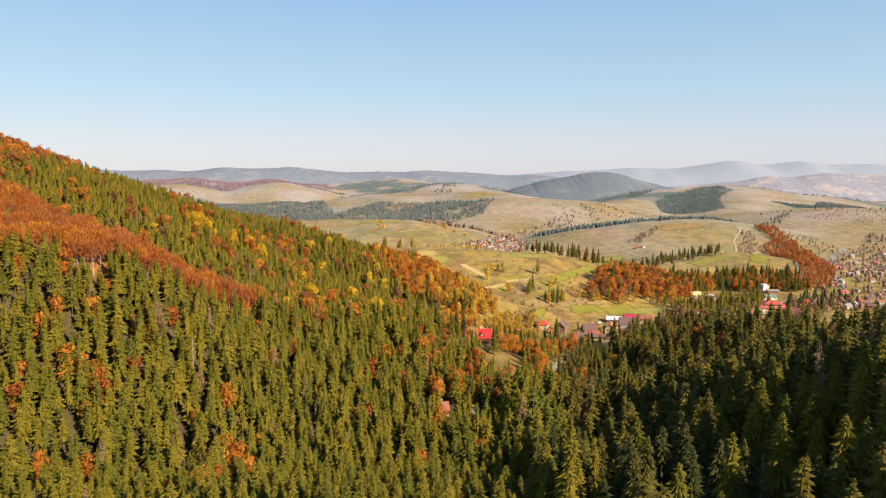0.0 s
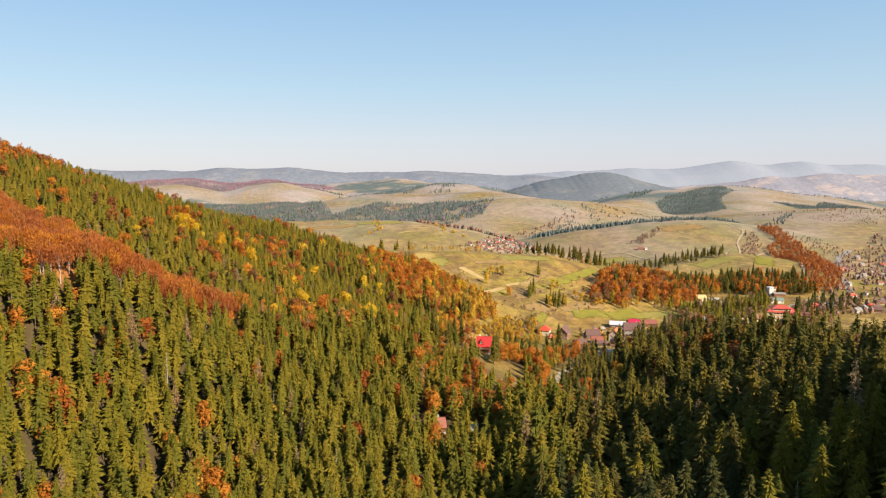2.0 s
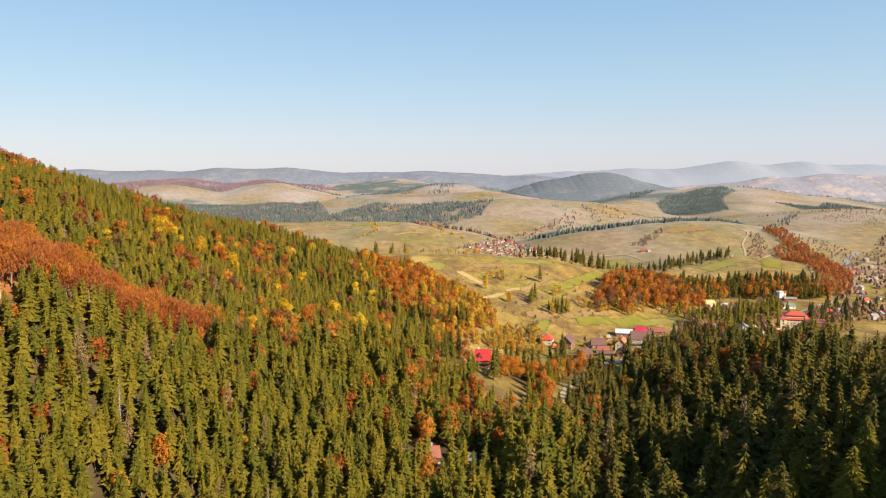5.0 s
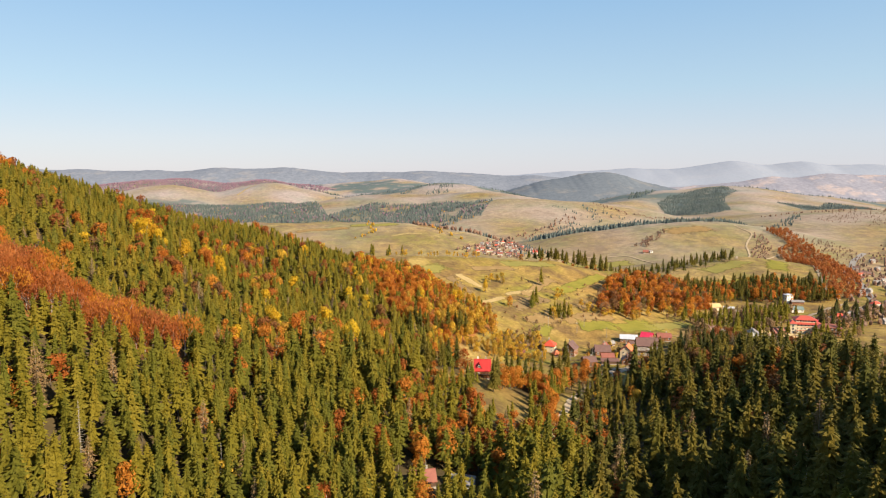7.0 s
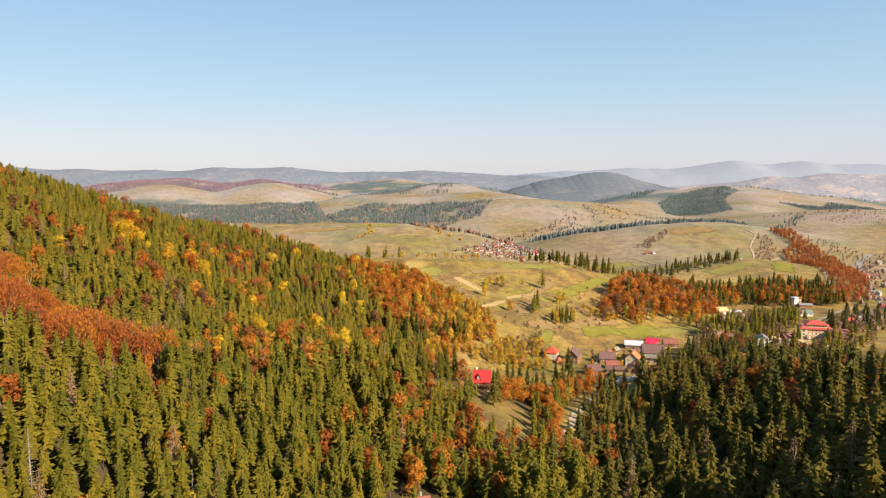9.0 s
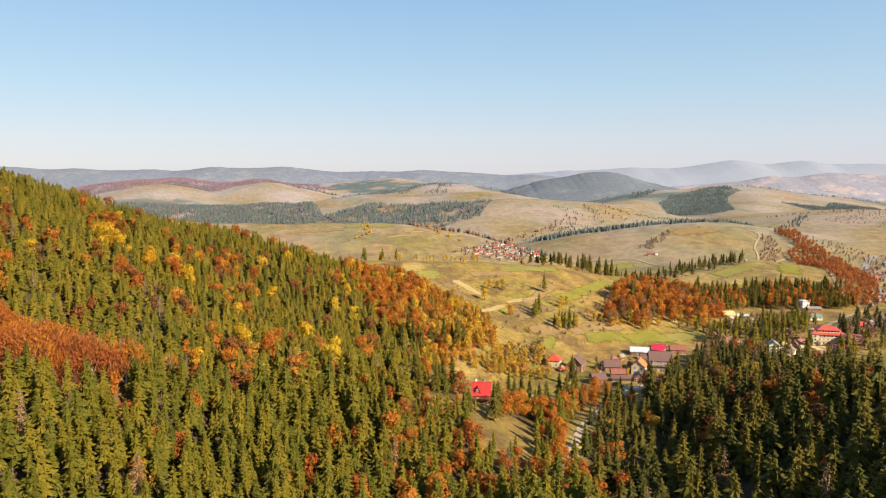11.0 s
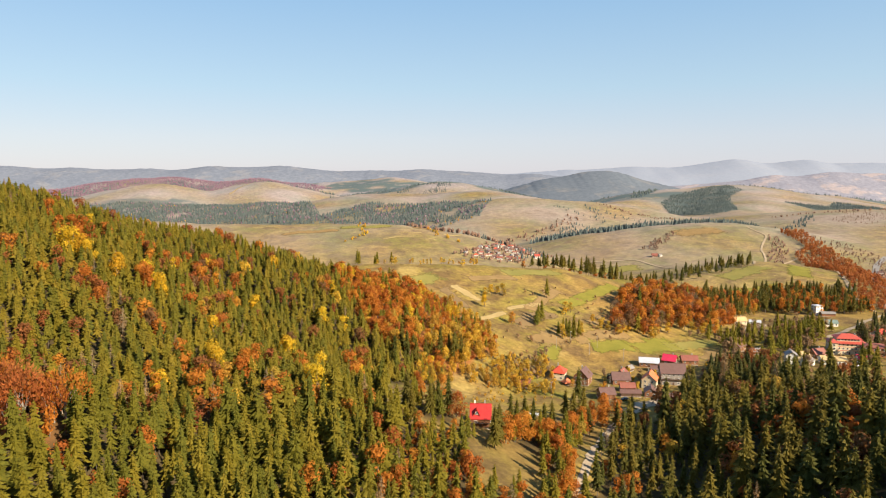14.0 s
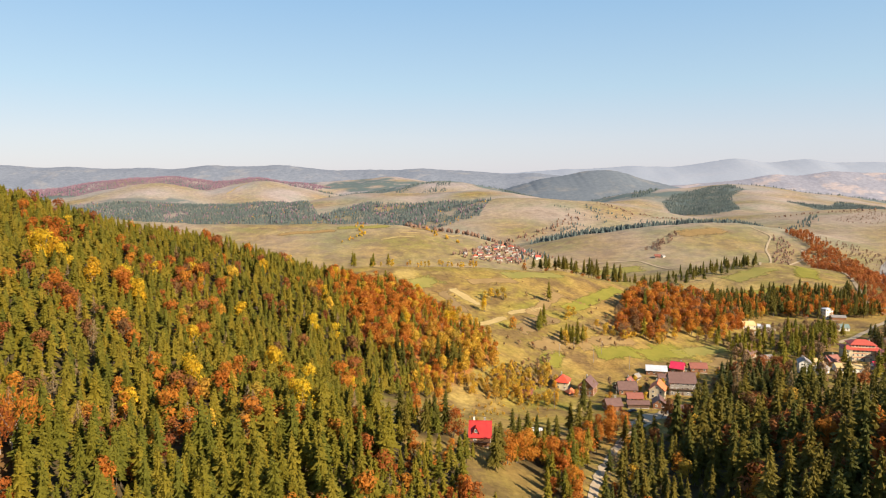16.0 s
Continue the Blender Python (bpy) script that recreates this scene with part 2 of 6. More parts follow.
def mesh_object(name, verts, tris, mats, index=None, tint=None, smooth=False):
    me = bpy.data.meshes.new(name)
    me.vertices.add(len(verts))
    me.vertices.foreach_set("co", np.ascontiguousarray(verts, np.float32).ravel())
    k = tris.shape[1]
    me.loops.add(tris.size)
    me.loops.foreach_set("vertex_index", np.ascontiguousarray(tris, np.int32).ravel())
    me.polygons.add(len(tris))
    me.polygons.foreach_set("loop_start", np.arange(0, tris.size, k, dtype=np.int32))
    if index is not None:
        me.polygons.foreach_set("material_index", np.ascontiguousarray(index, np.int32))
    me.polygons.foreach_set("use_smooth", np.full(len(tris), smooth))
    for m in mats:
        me.materials.append(m)
    if tint is not None:
        a = me.attributes.new("tint", 'FLOAT', 'POINT')
        a.data.foreach_set("value", np.ascontiguousarray(tint, np.float32))
    me.update(calc_edges=True)
    return new(name, me)


def inside(x, y, poly):
    """Which points lie in a polygon."""
    hit = np.zeros(np.shape(x), bool)
    for (ax, ay), (bx, by) in zip(poly, poly[1:] + poly[:1]):
        if ay == by:
            continue
        hit ^= ((ay > y) != (by > y)) & (x < (bx - ax) * (y - ay) / (by - ay) + ax)
    return hit


GRASS, gnt, gb = nodes_of("autumn_grass")
gp = world_pos(gnt)
gcol = ramp(gnt, noise_tex(gnt, 0.011, 7.0, 0.62, gp), [(0.30, (0.26, 0.158, 0.054)), (0.43, (0.33, 0.222, 0.070)), (0.54, (0.26, 0.200, 0.050)), (0.66, (0.185, 0.172, 0.035))])
gcol = mix(gnt, ramp(gnt, noise_tex(gnt, 0.045, 7.0, 0.72, gp), [(0.45, (0.0, 0.0, 0.0)), (0.58, (0.85, 0.85, 0.85))]), gcol, (0.165, 0.105, 0.052))
gcol = mix(gnt, ramp(gnt, noise_tex(gnt, 0.028, 5.0, 0.6, gp), [(0.56, (0.0, 0.0, 0.0)), (0.66, (0.7, 0.7, 0.7))]), gcol, (0.40, 0.295, 0.105))
gcol = mix(gnt, 1.0, gcol, ramp(gnt, noise_tex(gnt, 0.35, 6.0, 0.75, gp), [(0.3, (0.53, 0.515, 0.47)), (0.7, (1.17, 1.175, 1.10))]), 'MULTIPLY')
floor_col = mix(gnt, noise_tex(gnt, 0.05, 5.0, 0.7, gp), (0.045, 0.036, 0.018), (0.085, 0.062, 0.030))
# haze painted in: pasture colour turns paler and greyer with distance
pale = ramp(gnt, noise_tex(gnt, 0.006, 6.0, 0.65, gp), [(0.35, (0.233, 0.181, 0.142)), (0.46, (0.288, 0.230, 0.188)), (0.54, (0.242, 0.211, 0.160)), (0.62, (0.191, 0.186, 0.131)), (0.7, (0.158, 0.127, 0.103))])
pale = mix(gnt, attribute(gnt, "far_haze"), pale, ramp(gnt, noise_tex(gnt, 0.004, 6.0, 0.65, gp), [(0.4, (0.270, 0.235, 0.251)), (0.5, (0.326, 0.289, 0.314)), (0.6, (0.223, 0.216, 0.234))]))
gcol = mix(gnt, attribute(gnt, "mid_haze"), gcol, pale)
litter = mix(gnt, noise_tex(gnt, 0.5, 5.0, 0.7, gp), (0.22, 0.085, 0.026), (0.34, 0.15, 0.045))
floor_col = mix(gnt, attribute(gnt, "litter"), floor_col, litter)
gcol = mix(gnt, attribute(gnt, "tint"), gcol, floor_col)
# far wood cover, with haze mixed into its blue green
hazed_conifer = mix(gnt, noise_tex(gnt, 0.03, 6.0, 0.75, gp), (0.075, 0.102, 0.105), (0.120, 0.145, 0.135))
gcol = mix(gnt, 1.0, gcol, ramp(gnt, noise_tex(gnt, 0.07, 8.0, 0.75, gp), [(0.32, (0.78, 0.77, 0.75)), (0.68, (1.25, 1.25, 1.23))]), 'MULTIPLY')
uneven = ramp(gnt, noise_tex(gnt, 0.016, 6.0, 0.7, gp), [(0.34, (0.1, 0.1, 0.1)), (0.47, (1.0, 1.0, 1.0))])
gcol = mix(gnt, maths(gnt, 'MULTIPLY', attribute(gnt, "hazed_wood"), uneven), gcol, hazed_conifer)
gnt.links.new(gcol, gb.inputs["Base Color"])
gb.inputs["Roughness"].default_value = 0.95
gb.inputs["Specular IOR Level"].default_value = 0.1
bump(gnt, gb, noise_tex(gnt, 0.6, 4.0, 0.7, gp), 0.6, 0.5)

# forest ground and far woods, as plots of land
NEAR_WOOD = [(-520, -60), (330, -60), (300, 150), (285, 330), (270, 470), (235, 520), (165, 505), (128, 472), (104, 452), (78, 434), (56, 421),
             (40, 412), (30, 409), (12, 408), (6, 404), (-22, 415), (-30, 440), (0, 470), (22, 510), (45, 560), (40, 600), (0, 640), (-40, 665),
             (-100, 690), (-300, 640), (-700, 600)]

FAR_WOOD = [(-1000, 1950), (-1400, 2350), (-1250, 2560), (-1000, 2560), (-785, 2600), (-551, 2700), (-400, 2300), (-314, 1984), (-200, 2190), (60, 2160), (150, 1975), (105, 1790), (-12, 1690), (-92, 1745), (-543, 1940)]
NU, NV = 320, 340
vv = np.linspace(0, 1, NV)
ys = -420 + 5320 * (0.30 * vv + 0.70 * vv ** 3.2)
uu = np.linspace(-1, 1, NU)
uu = 0.55 * uu + 0.45 * uu ** 3
X = uu[None, :] * np.maximum(620, 0.85 * ys + 330)[:, None]
Y = np.repeat(ys[:, None], NU, 1)
Z = height(X, Y)
gi = np.arange(NU * NV).reshape(NV, NU)
quads = np.stack([gi[:-1, :-1], gi[:-1, 1:], gi[1:, 1:], gi[1:, :-1]], -1).reshape(-1, 4)
GLADE = [(20, 376), (30, 384), (42, 392), (48, 386), (45, 366), (40, 350), (27, 347), (19, 357)]
STRIP_MEADOW = [(-22, 440), (-8, 414), (0, 393), (14, 390), (12, 380), (0, 379), (-11, 396), (-26, 430)]
ROAD = [(28, 290, 0), (40, 325, 0), (56, 360, 0), (65, 388, 0), (72, 405, 0), (80, 424, 0), (87, 440, 0), (95, 456, 0), (106, 472, 0), (120, 488, 0), (150, 500, 0)]
wooded = inside(X, Y, NEAR_WOOD).astype(float)
# the glade keeps part floor colour; the cottage's yard and road verges are grass
wooded *= np.clip(np.hypot((X - 33) / 15, (Y - 369) / 23) * 3 - 2.6, 0.42, 1) * np.clip((np.hypot(X - 25, Y - 400) - 9) / 6, 0, 1)
wooded *= ~inside(X, Y, STRIP_MEADOW)
wooded *= np.where(Y > 330, np.clip((polyline_near(X, Y, ROAD)[0] - 4) / 5, 0, 1), 1)
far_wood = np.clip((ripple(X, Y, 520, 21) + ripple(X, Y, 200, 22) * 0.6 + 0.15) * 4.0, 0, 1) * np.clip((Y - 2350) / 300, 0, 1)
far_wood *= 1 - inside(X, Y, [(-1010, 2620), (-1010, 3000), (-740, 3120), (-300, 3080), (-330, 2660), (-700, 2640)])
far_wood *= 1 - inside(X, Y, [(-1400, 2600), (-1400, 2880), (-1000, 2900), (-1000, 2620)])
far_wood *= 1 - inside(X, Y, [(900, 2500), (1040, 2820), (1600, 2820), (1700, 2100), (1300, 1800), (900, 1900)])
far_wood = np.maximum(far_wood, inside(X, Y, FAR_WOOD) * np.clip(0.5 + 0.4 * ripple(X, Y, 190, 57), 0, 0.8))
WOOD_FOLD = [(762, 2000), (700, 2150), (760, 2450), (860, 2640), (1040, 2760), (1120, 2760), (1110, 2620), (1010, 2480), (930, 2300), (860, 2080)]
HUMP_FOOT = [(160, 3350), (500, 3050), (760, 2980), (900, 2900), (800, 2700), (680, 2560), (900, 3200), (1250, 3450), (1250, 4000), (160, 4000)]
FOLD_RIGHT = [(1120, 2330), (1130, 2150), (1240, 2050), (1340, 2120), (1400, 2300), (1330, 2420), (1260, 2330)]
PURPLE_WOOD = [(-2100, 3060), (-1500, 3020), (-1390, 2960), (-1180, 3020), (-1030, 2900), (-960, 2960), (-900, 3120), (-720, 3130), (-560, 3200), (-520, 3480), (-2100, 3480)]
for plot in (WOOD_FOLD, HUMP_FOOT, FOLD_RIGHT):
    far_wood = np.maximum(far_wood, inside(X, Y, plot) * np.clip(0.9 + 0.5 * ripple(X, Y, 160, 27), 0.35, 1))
# how much haze goes into the ground colour, growing with y
far_haze = np.clip((Y - 2000) / 1900, 0, 0.8)
mid_haze = np.clip((Y - 800) / 600, 0, 1) * np.clip(0.75 + 0.4 * ripple(X, Y, 300, 25), 0, 1)
belt_d, _, belt_side = polyline_near(X, Y, HILLS[1][0])
ORANGE_ZONE = [(-62, 590), (-45, 535), (-15, 490), (24, 500), (52, 555), (48, 612), (0, 655), (-30, 660)]
litter = np.clip((np.where(belt_side > 0, np.where(X < -140, 6, 14), 17) - belt_d) / 5, 0, 1) * (Y > 180) * (Y < 303)
litter = np.maximum(litter, inside(X, Y, ORANGE_ZONE))
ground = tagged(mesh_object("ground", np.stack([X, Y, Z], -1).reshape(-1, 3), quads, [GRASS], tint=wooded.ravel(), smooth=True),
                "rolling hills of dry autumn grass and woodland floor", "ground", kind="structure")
for key, values in (("mid_haze", mid_haze), ("hazed_wood", far_wood), ("litter", litter), ("far_haze", far_haze)):
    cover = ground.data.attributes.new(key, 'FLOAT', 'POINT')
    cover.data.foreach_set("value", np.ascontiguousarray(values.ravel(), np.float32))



def backdrop_range(name, crest, foot, mat, seed, label, relief=1.0):
    """A far mountain range: crest line, and a broken slope that runs down towards the valley."""
    px, py, pz = (np.array(c, float) for c in zip(*crest))
    u = np.linspace(0, 1, 220)
    x = px[0] + u * (px[-1] - px[0])
    y, z = np.interp(x, px, py), np.interp(x, px, pz)
    z = np.convolve(np.pad(z, 3, mode='edge'), np.ones(7) / 7, mode='valid') + 1.8 * ripple(x, y, 240, seed) + 1.3 * ripple(x, y, 60, seed + 1)
    w = np.linspace(0, 1, 24)[:, None]
    gx = x[None] + 0 * w
    gy = y[None] - 420 * w + 140 * (1 - w)
    gz = z[None] + (foot - z[None]) * w ** 1.2 + w * (1 - w) * relief * (30 * ripple(gx, gy, 420, seed + 2) + 7 * ripple(gx, gy, 170, seed + 3))
    gi = np.arange(220 * 24).reshape(24, 220)
    q = np.stack([gi[:-1, :-1], gi[1:, :-1], gi[1:, 1:], gi[:-1, 1:]], -1).reshape(-1, 4)
    return tagged(mesh_object(name, np.stack([gx, gy, gz], -1).reshape(-1, 3), q, [mat], smooth=True), label, "mountains", kind="structure")


# the ranges' base colours hold the haze: bluer and paler further off
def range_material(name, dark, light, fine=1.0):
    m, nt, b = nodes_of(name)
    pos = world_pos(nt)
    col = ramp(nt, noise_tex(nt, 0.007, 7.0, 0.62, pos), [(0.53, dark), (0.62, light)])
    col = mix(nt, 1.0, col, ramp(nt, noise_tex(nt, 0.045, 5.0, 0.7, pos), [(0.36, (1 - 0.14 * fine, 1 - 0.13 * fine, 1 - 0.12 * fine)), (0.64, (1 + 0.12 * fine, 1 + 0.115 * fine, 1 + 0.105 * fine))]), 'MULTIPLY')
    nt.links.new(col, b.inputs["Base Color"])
    b.inputs["Roughness"].default_value = 1.0
    b.inputs["Specular IOR Level"].default_value = 0.0
    return m


RANGE_NEAR = range_material("hazed_wooded_range", (0.160, 0.180, 0.222), (0.205, 0.212, 0.235))
RANGE_HUMP = range_material("hazed_wooded_hump", (0.125, 0.145, 0.172), (0.160, 0.168, 0.180))
RANGE_PALE = range_material("hazed_bare_hills", (0.225, 0.225, 0.265), (0.33, 0.285, 0.285))
RANGE_FAR = range_material("hazed_far_range", (0.240, 0.268, 0.325), (0.248, 0.273, 0.325), 0.3)
backdrop_range("backdrop_range", [(-2900, 4300, 176), (-2630, 4300, 166), (-2462, 4300, 153), (-2292, 4300, 161), (-2123, 4300, 149), (-1954, 4300, 146), (-1817, 4300, 156), (-1682, 4300, 143), (-1546, 4300, 153), (-1410, 4300, 172), (-1274, 4300, 159), (-1104, 4300, 163), (-968, 4300, 173), (-866, 4300, 156), (-730, 4300, 146), (-595, 4300, 136), (-424, 4300, 143), (-254, 4300, 136), (-186, 4300, 146), (-66, 4300, 149), (87, 4300, 139), (292, 4300, 129), (429, 4300, 115), (634, 4300, 119), (805, 4300, 102), (1000, 4300, 60)], -30, RANGE_NEAR, 71, "distant wooded ridge, haze painted in as blue green")
backdrop_range("backdrop_hump", [(250, 3900, -10), (389, 3900, 33), (574, 3900, 85), (697, 3900, 104), (851, 3900, 133), (959, 3900, 140), (1068, 3900, 119), (1193, 3900, 79), (1349, 3900, 45), (1506, 3900, 2), (1600, 3900, -20)], -40, RANGE_HUMP, 75, "distant wooded hump, haze painted in as blue green", 0.25)
backdrop_range("backdrop_hills", [(1250, 4250, 10), (1356, 4250, 36), (1623, 4250, 56), (1857, 4250, 76), (2089, 4250, 114), (2224, 4250, 102), (2423, 4250, 133), (2652, 4250, 122), (2893, 4250, 122), (3300, 4250, 110)], -90, RANGE_PALE, 77, "bare hills with strips of wood far off, paled by painted haze")
backdrop_range("backdrop_mountains", [(400, 4820, 115), (596, 4820, 125), (865, 4820, 147), (1096, 4820, 151), (1326, 4820, 170), (1634, 4820, 162), (1826, 4820, 186), (1979, 4820, 212), (2094, 4820, 224), (2210, 4820, 208), (2327, 4820, 188), (2480, 4820, 212), (2595, 4820, 219), (2789, 4820, 192), (3051, 4820, 199), (3331, 4820, 184), (3900, 4820, 180)], 20, RANGE_FAR, 79, "mountains on the horizon, haze painted in as pale blue", 0.35)

# ---------------------------------------------------------------- trees


class Shape:
    """Vertices, triangles and the material of each triangle."""

    def __init__(self):
        self.v, self.t, self.m = [], [], []

    def add(self, verts, tris, mat):
        k = len(self.v)
        self.v += verts
        self.t += [(a + k, b + k, c + k) for a, b, c in tris]
        self.m += [mat] * len(tris)

    def limb(self, a, b, ra, rb, sides, mat):
        a, b = Vector(a), Vector(b)
        q = (b - a).to_track_quat('Z', 'Y')
        ring = [q @ Vector((math.cos(6.2832 * k / sides), math.sin(6.2832 * k / sides), 0)) for k in range(sides)]
        self.add([tuple(a + r * ra) for r in ring] + [tuple(b + r * rb) for r in ring],
                 [t for k in range(sides) for t in ((k, (k + 1) % sides, sides + k), ((k + 1) % sides, sides + (k + 1) % sides, sides + k))], mat)

    def arrays(self):
        return np.array(self.v, float), np.array(self.t, int), np.array(self.m, int)


def spruce_shape(seed, tall, wide, boughs, fine, gaps=0.0, start=0.16):
    """A spruce: drooping boughs set in a spiral round a tapering trunk; each bough is a fan of narrow sprays, over a thin inner crown."""
    r = random.Random(seed)
    s = Shape()
    s.limb((0, 0, -1.0), (0, 0, tall * 0.97), tall * 0.009 + 0.05, 0.03, 5 if fine else 3, 0)
    girth = lambda f: wide * (1 - f) ** 0.66 + 0.25
    lo, hi, n = start + 0.06, 0.9, 5 if fine else 4
    ring = [(girth(e) * 0.42, 6.2832 * (k + r.uniform(-0.2, 0.2)) / n, e) for e in (lo, hi) for k in range(n)]
    s.add([(q * math.cos(a), q * math.sin(a), tall * e) for q, a, e in ring],
          [t for k in range(n) for t in ((k, (k + 1) % n, n + k), ((k + 1) % n, n + (k + 1) % n, n + k))], 1)
    for k in range(boughs):
        f = (k + r.random()) / boughs
        f = start + (1 - start) * (1 - (1 - f) ** 1.3)
        if r.random() < gaps:
            continue
        z0 = tall * f
        ln = girth(f) * r.uniform(0.62, 1.2)
        ang = 2.39996 * k + r.uniform(-0.5, 0.5)
        droop = ln * r.uniform(0.12, 0.62) * (1.25 - 0.8 * f)
        root = (math.cos(ang) * ln * 0.1, math.sin(ang) * ln * 0.1, z0 + 0.16 * ln)
        fan = (-0.42, 0.0, 0.42) if fine else (-0.26, 0.28)
        for j, off in enumerate(fan):
            a = ang + off + r.uniform(-0.14, 0.14)
            c, d = math.cos(a), math.sin(a)
            reach = ln * (r.uniform(0.9, 1.1) if off == 0 else r.uniform(0.62, 0.98))
            w = reach * ((0.075 if boughs > 100 else 0.12) if fine else 0.20) + 0.11
            drop = droop * reach / ln + r.uniform(-0.12, 0.2)
            mid = reach * r.uniform(0.5, 0.66)
            sag = z0 - drop * 0.35
            pl = (c * mid - d * w, d * mid + c * w, sag - w * r.uniform(0.1, 1.2))
            pr = (c * mid + d * w, d * mid - c * w, sag - w * r.uniform(0.1, 1.2))
            tip = (c * reach, d * reach, z0 - drop)
            s.add([root, pl, tip, pr], [(0, 1, 2), (0, 2, 3)], 1)
    for a in range(3):
        ang = 2.09 * a
        s.add([(0, 0, tall), (0.2 * math.cos(ang), 0.2 * math.sin(ang), tall * 0.92), (0.2 * math.cos(ang + 2.09), 0.2 * math.sin(ang + 2.09), tall * 0.92)], [(0, 1, 2)], 1)
    return s.arrays()


def far_spruce_shape(seed, tall, wide):
    """A spruce far off: two ragged tiers of boughs on a short trunk."""
    r = random.Random(seed)
    s = Shape()
    s.limb((0, 0, -1.0), (0, 0, tall * 0.2), 0.25, 0.2, 3, 0)
    for low, top, rad in ((0.06, 0.72, 1.0), (0.42, 1.0, 0.62)):
        rim = []
        for k in range(5):
            a, b = 1.2566 * k + r.uniform(-0.3, 0.3), wide * rad * r.uniform(0.65, 1.2)
            rim.append((b * math.cos(a), b * math.sin(a), tall * (low + r.uniform(-0.06, 0.06))))
        s.add([(r.uniform(-0.3, 0.3), 0, tall * top)] + rim, [(0, k + 1, (k + 1) % 5 + 1) for k in range(5)], 1)
    return s.arrays()


def far_leafy_shape(seed, tall, wide):
    """A broadleaf tree far off: an uneven rounded crown on a short trunk."""
    r = random.Random(seed)
    s = Shape()
    s.limb((0, 0, -1.0), (0, 0, tall * 0.3), 0.25, 0.2, 3, 0)
    rings = []
    for z, rad in ((0.14, 0.85), (0.62, 0.9)):
        rings += [(wide * rad * r.uniform(0.7, 1.2) * math.cos(1.5708 * k + z), wide * rad * r.uniform(0.7, 1.2) * math.sin(1.5708 * k + z), tall * (z + r.uniform(-0.1, 0.1))) for k in range(4)]
    tris = [t for k in range(4) for t in ((k, (k + 1) % 4, 4 + k), ((k + 1) % 4, 4 + (k + 1) % 4, 4 + k), (4 + k, 4 + (k + 1) % 4, 8))]
    s.add(rings + [(r.uniform(-1, 1), 0, tall)], tris, 1)
    return s.arrays()


def leafy_shape(seed, tall, wide, clumps, leaf, low=0.28):
    """A broadleaf tree: trunk, forking limbs and a crown of many small leaf clumps in uneven lobes."""
    r = random.Random(seed)
    s = Shape()
    fork = tall * (low + 0.06)
    s.limb((0, 0, -1.0), (0, 0, fork), tall * 0.016 + 0.05, tall * 0.012, 5, 0)
    lobes = []
    for k in range(7):
        ang, out = r.uniform(0, 6.28), wide * r.uniform(0.2, 0.55)
        z = tall * r.uniform(low + 0.12, 0.84)
        out *= 1.15 - 0.6 * (z / tall - low)
        c = (out * math.cos(ang), out * math.sin(ang), z)
        lobes.append((c, wide * r.uniform(0.36, 0.58)))
        s.limb((0, 0, fork * r.uniform(0.7, 1.0)), c, tall * 0.007, 0.03, 3, 0)
        s.t.append((5, len(s.v) - 6, len(s.v) - 5))
        s.m.append(0)
    lobes.append(((0, 0, tall * 0.80), wide * 0.5))
    for k in range(clumps):
        (cx, cy, cz), rad = lobes[k % len(lobes)]
        n = Vector((r.gauss(0, 1), r.gauss(0, 1), r.gauss(0.35, 1))).normalized()
        p = Vector((cx, cy, cz)) + n * rad * r.uniform(0.7, 1.08)
        p.z = min(max(p.z, tall * low), tall * 1.02)
        q = (n + Vector((r.gauss(0, 0.28), r.gauss(0, 0.28), r.gauss(0.15, 0.28)))).to_track_quat('Z', 'Y')
        a = leaf * r.uniform(0.5, 1.35)
        pts = [tuple(p + q @ Vector((a * u * r.uniform(0.6, 1.3), a * v * r.uniform(0.6, 1.3), a * r.uniform(-0.25, 0.25)))) for u, v in ((-1, -0.8), (1, -0.7), (0.1, 1.1))]
        s.add(pts, [(0, 1, 2)], 1)
    return s.arrays()


def twiggy_shape(seed, tall, wide, sprays):
    """An old beech with thin leaves: bare stem, steep limbs and a domed crown of slender upright sprays."""
    r = random.Random(seed)
    s = Shape()
    s.limb((0, 0, -1.0), (0, 0, tall * 0.45), tall * 0.016 + 0.05, tall * 0.010, 5, 0)
    for k in range(6):
        a, out = 1.047 * k + r.uniform(-0.4, 0.4), wide * r.uniform(0.4, 0.7)
        s.limb((0, 0, tall * r.uniform(0.2, 0.42)), (out * math.cos(a), out * math.sin(a), tall * r.uniform(0.62, 0.85)), tall * 0.007, 0.03, 3, 0)
        s.t.append((5, len(s.v) - 6, len(s.v) - 5))
        s.m.append(0)
    for k in range(sprays):
        a, q = r.uniform(0, 6.2832), math.sqrt(r.random())
        roof = tall * (0.55 + 0.45 * math.sqrt(max(0.0, 1 - q * q)))
        floor = tall * (0.20 + 0.22 * q)
        z = floor + (roof - floor) * r.random() ** 0.55
        p = Vector((wide * q * math.cos(a), wide * q * math.sin(a), z))
        way = Vector((0.55 * q * math.cos(a) + r.gauss(0, 0.3), 0.55 * q * math.sin(a) + r.gauss(0, 0.3), 1.0)).normalized()
        side = way.cross(Vector((r.gauss(0, 1), r.gauss(0, 1), r.gauss(0, 1)))).normalized()
        ln, w = r.uniform(0.7, 1.4), r.uniform(0.15, 0.30)
        s.add([tuple(p + side * w), tuple(p - side * w), tuple(p + way * ln)], [(0, 1, 2)], 1)
    return s.arrays()


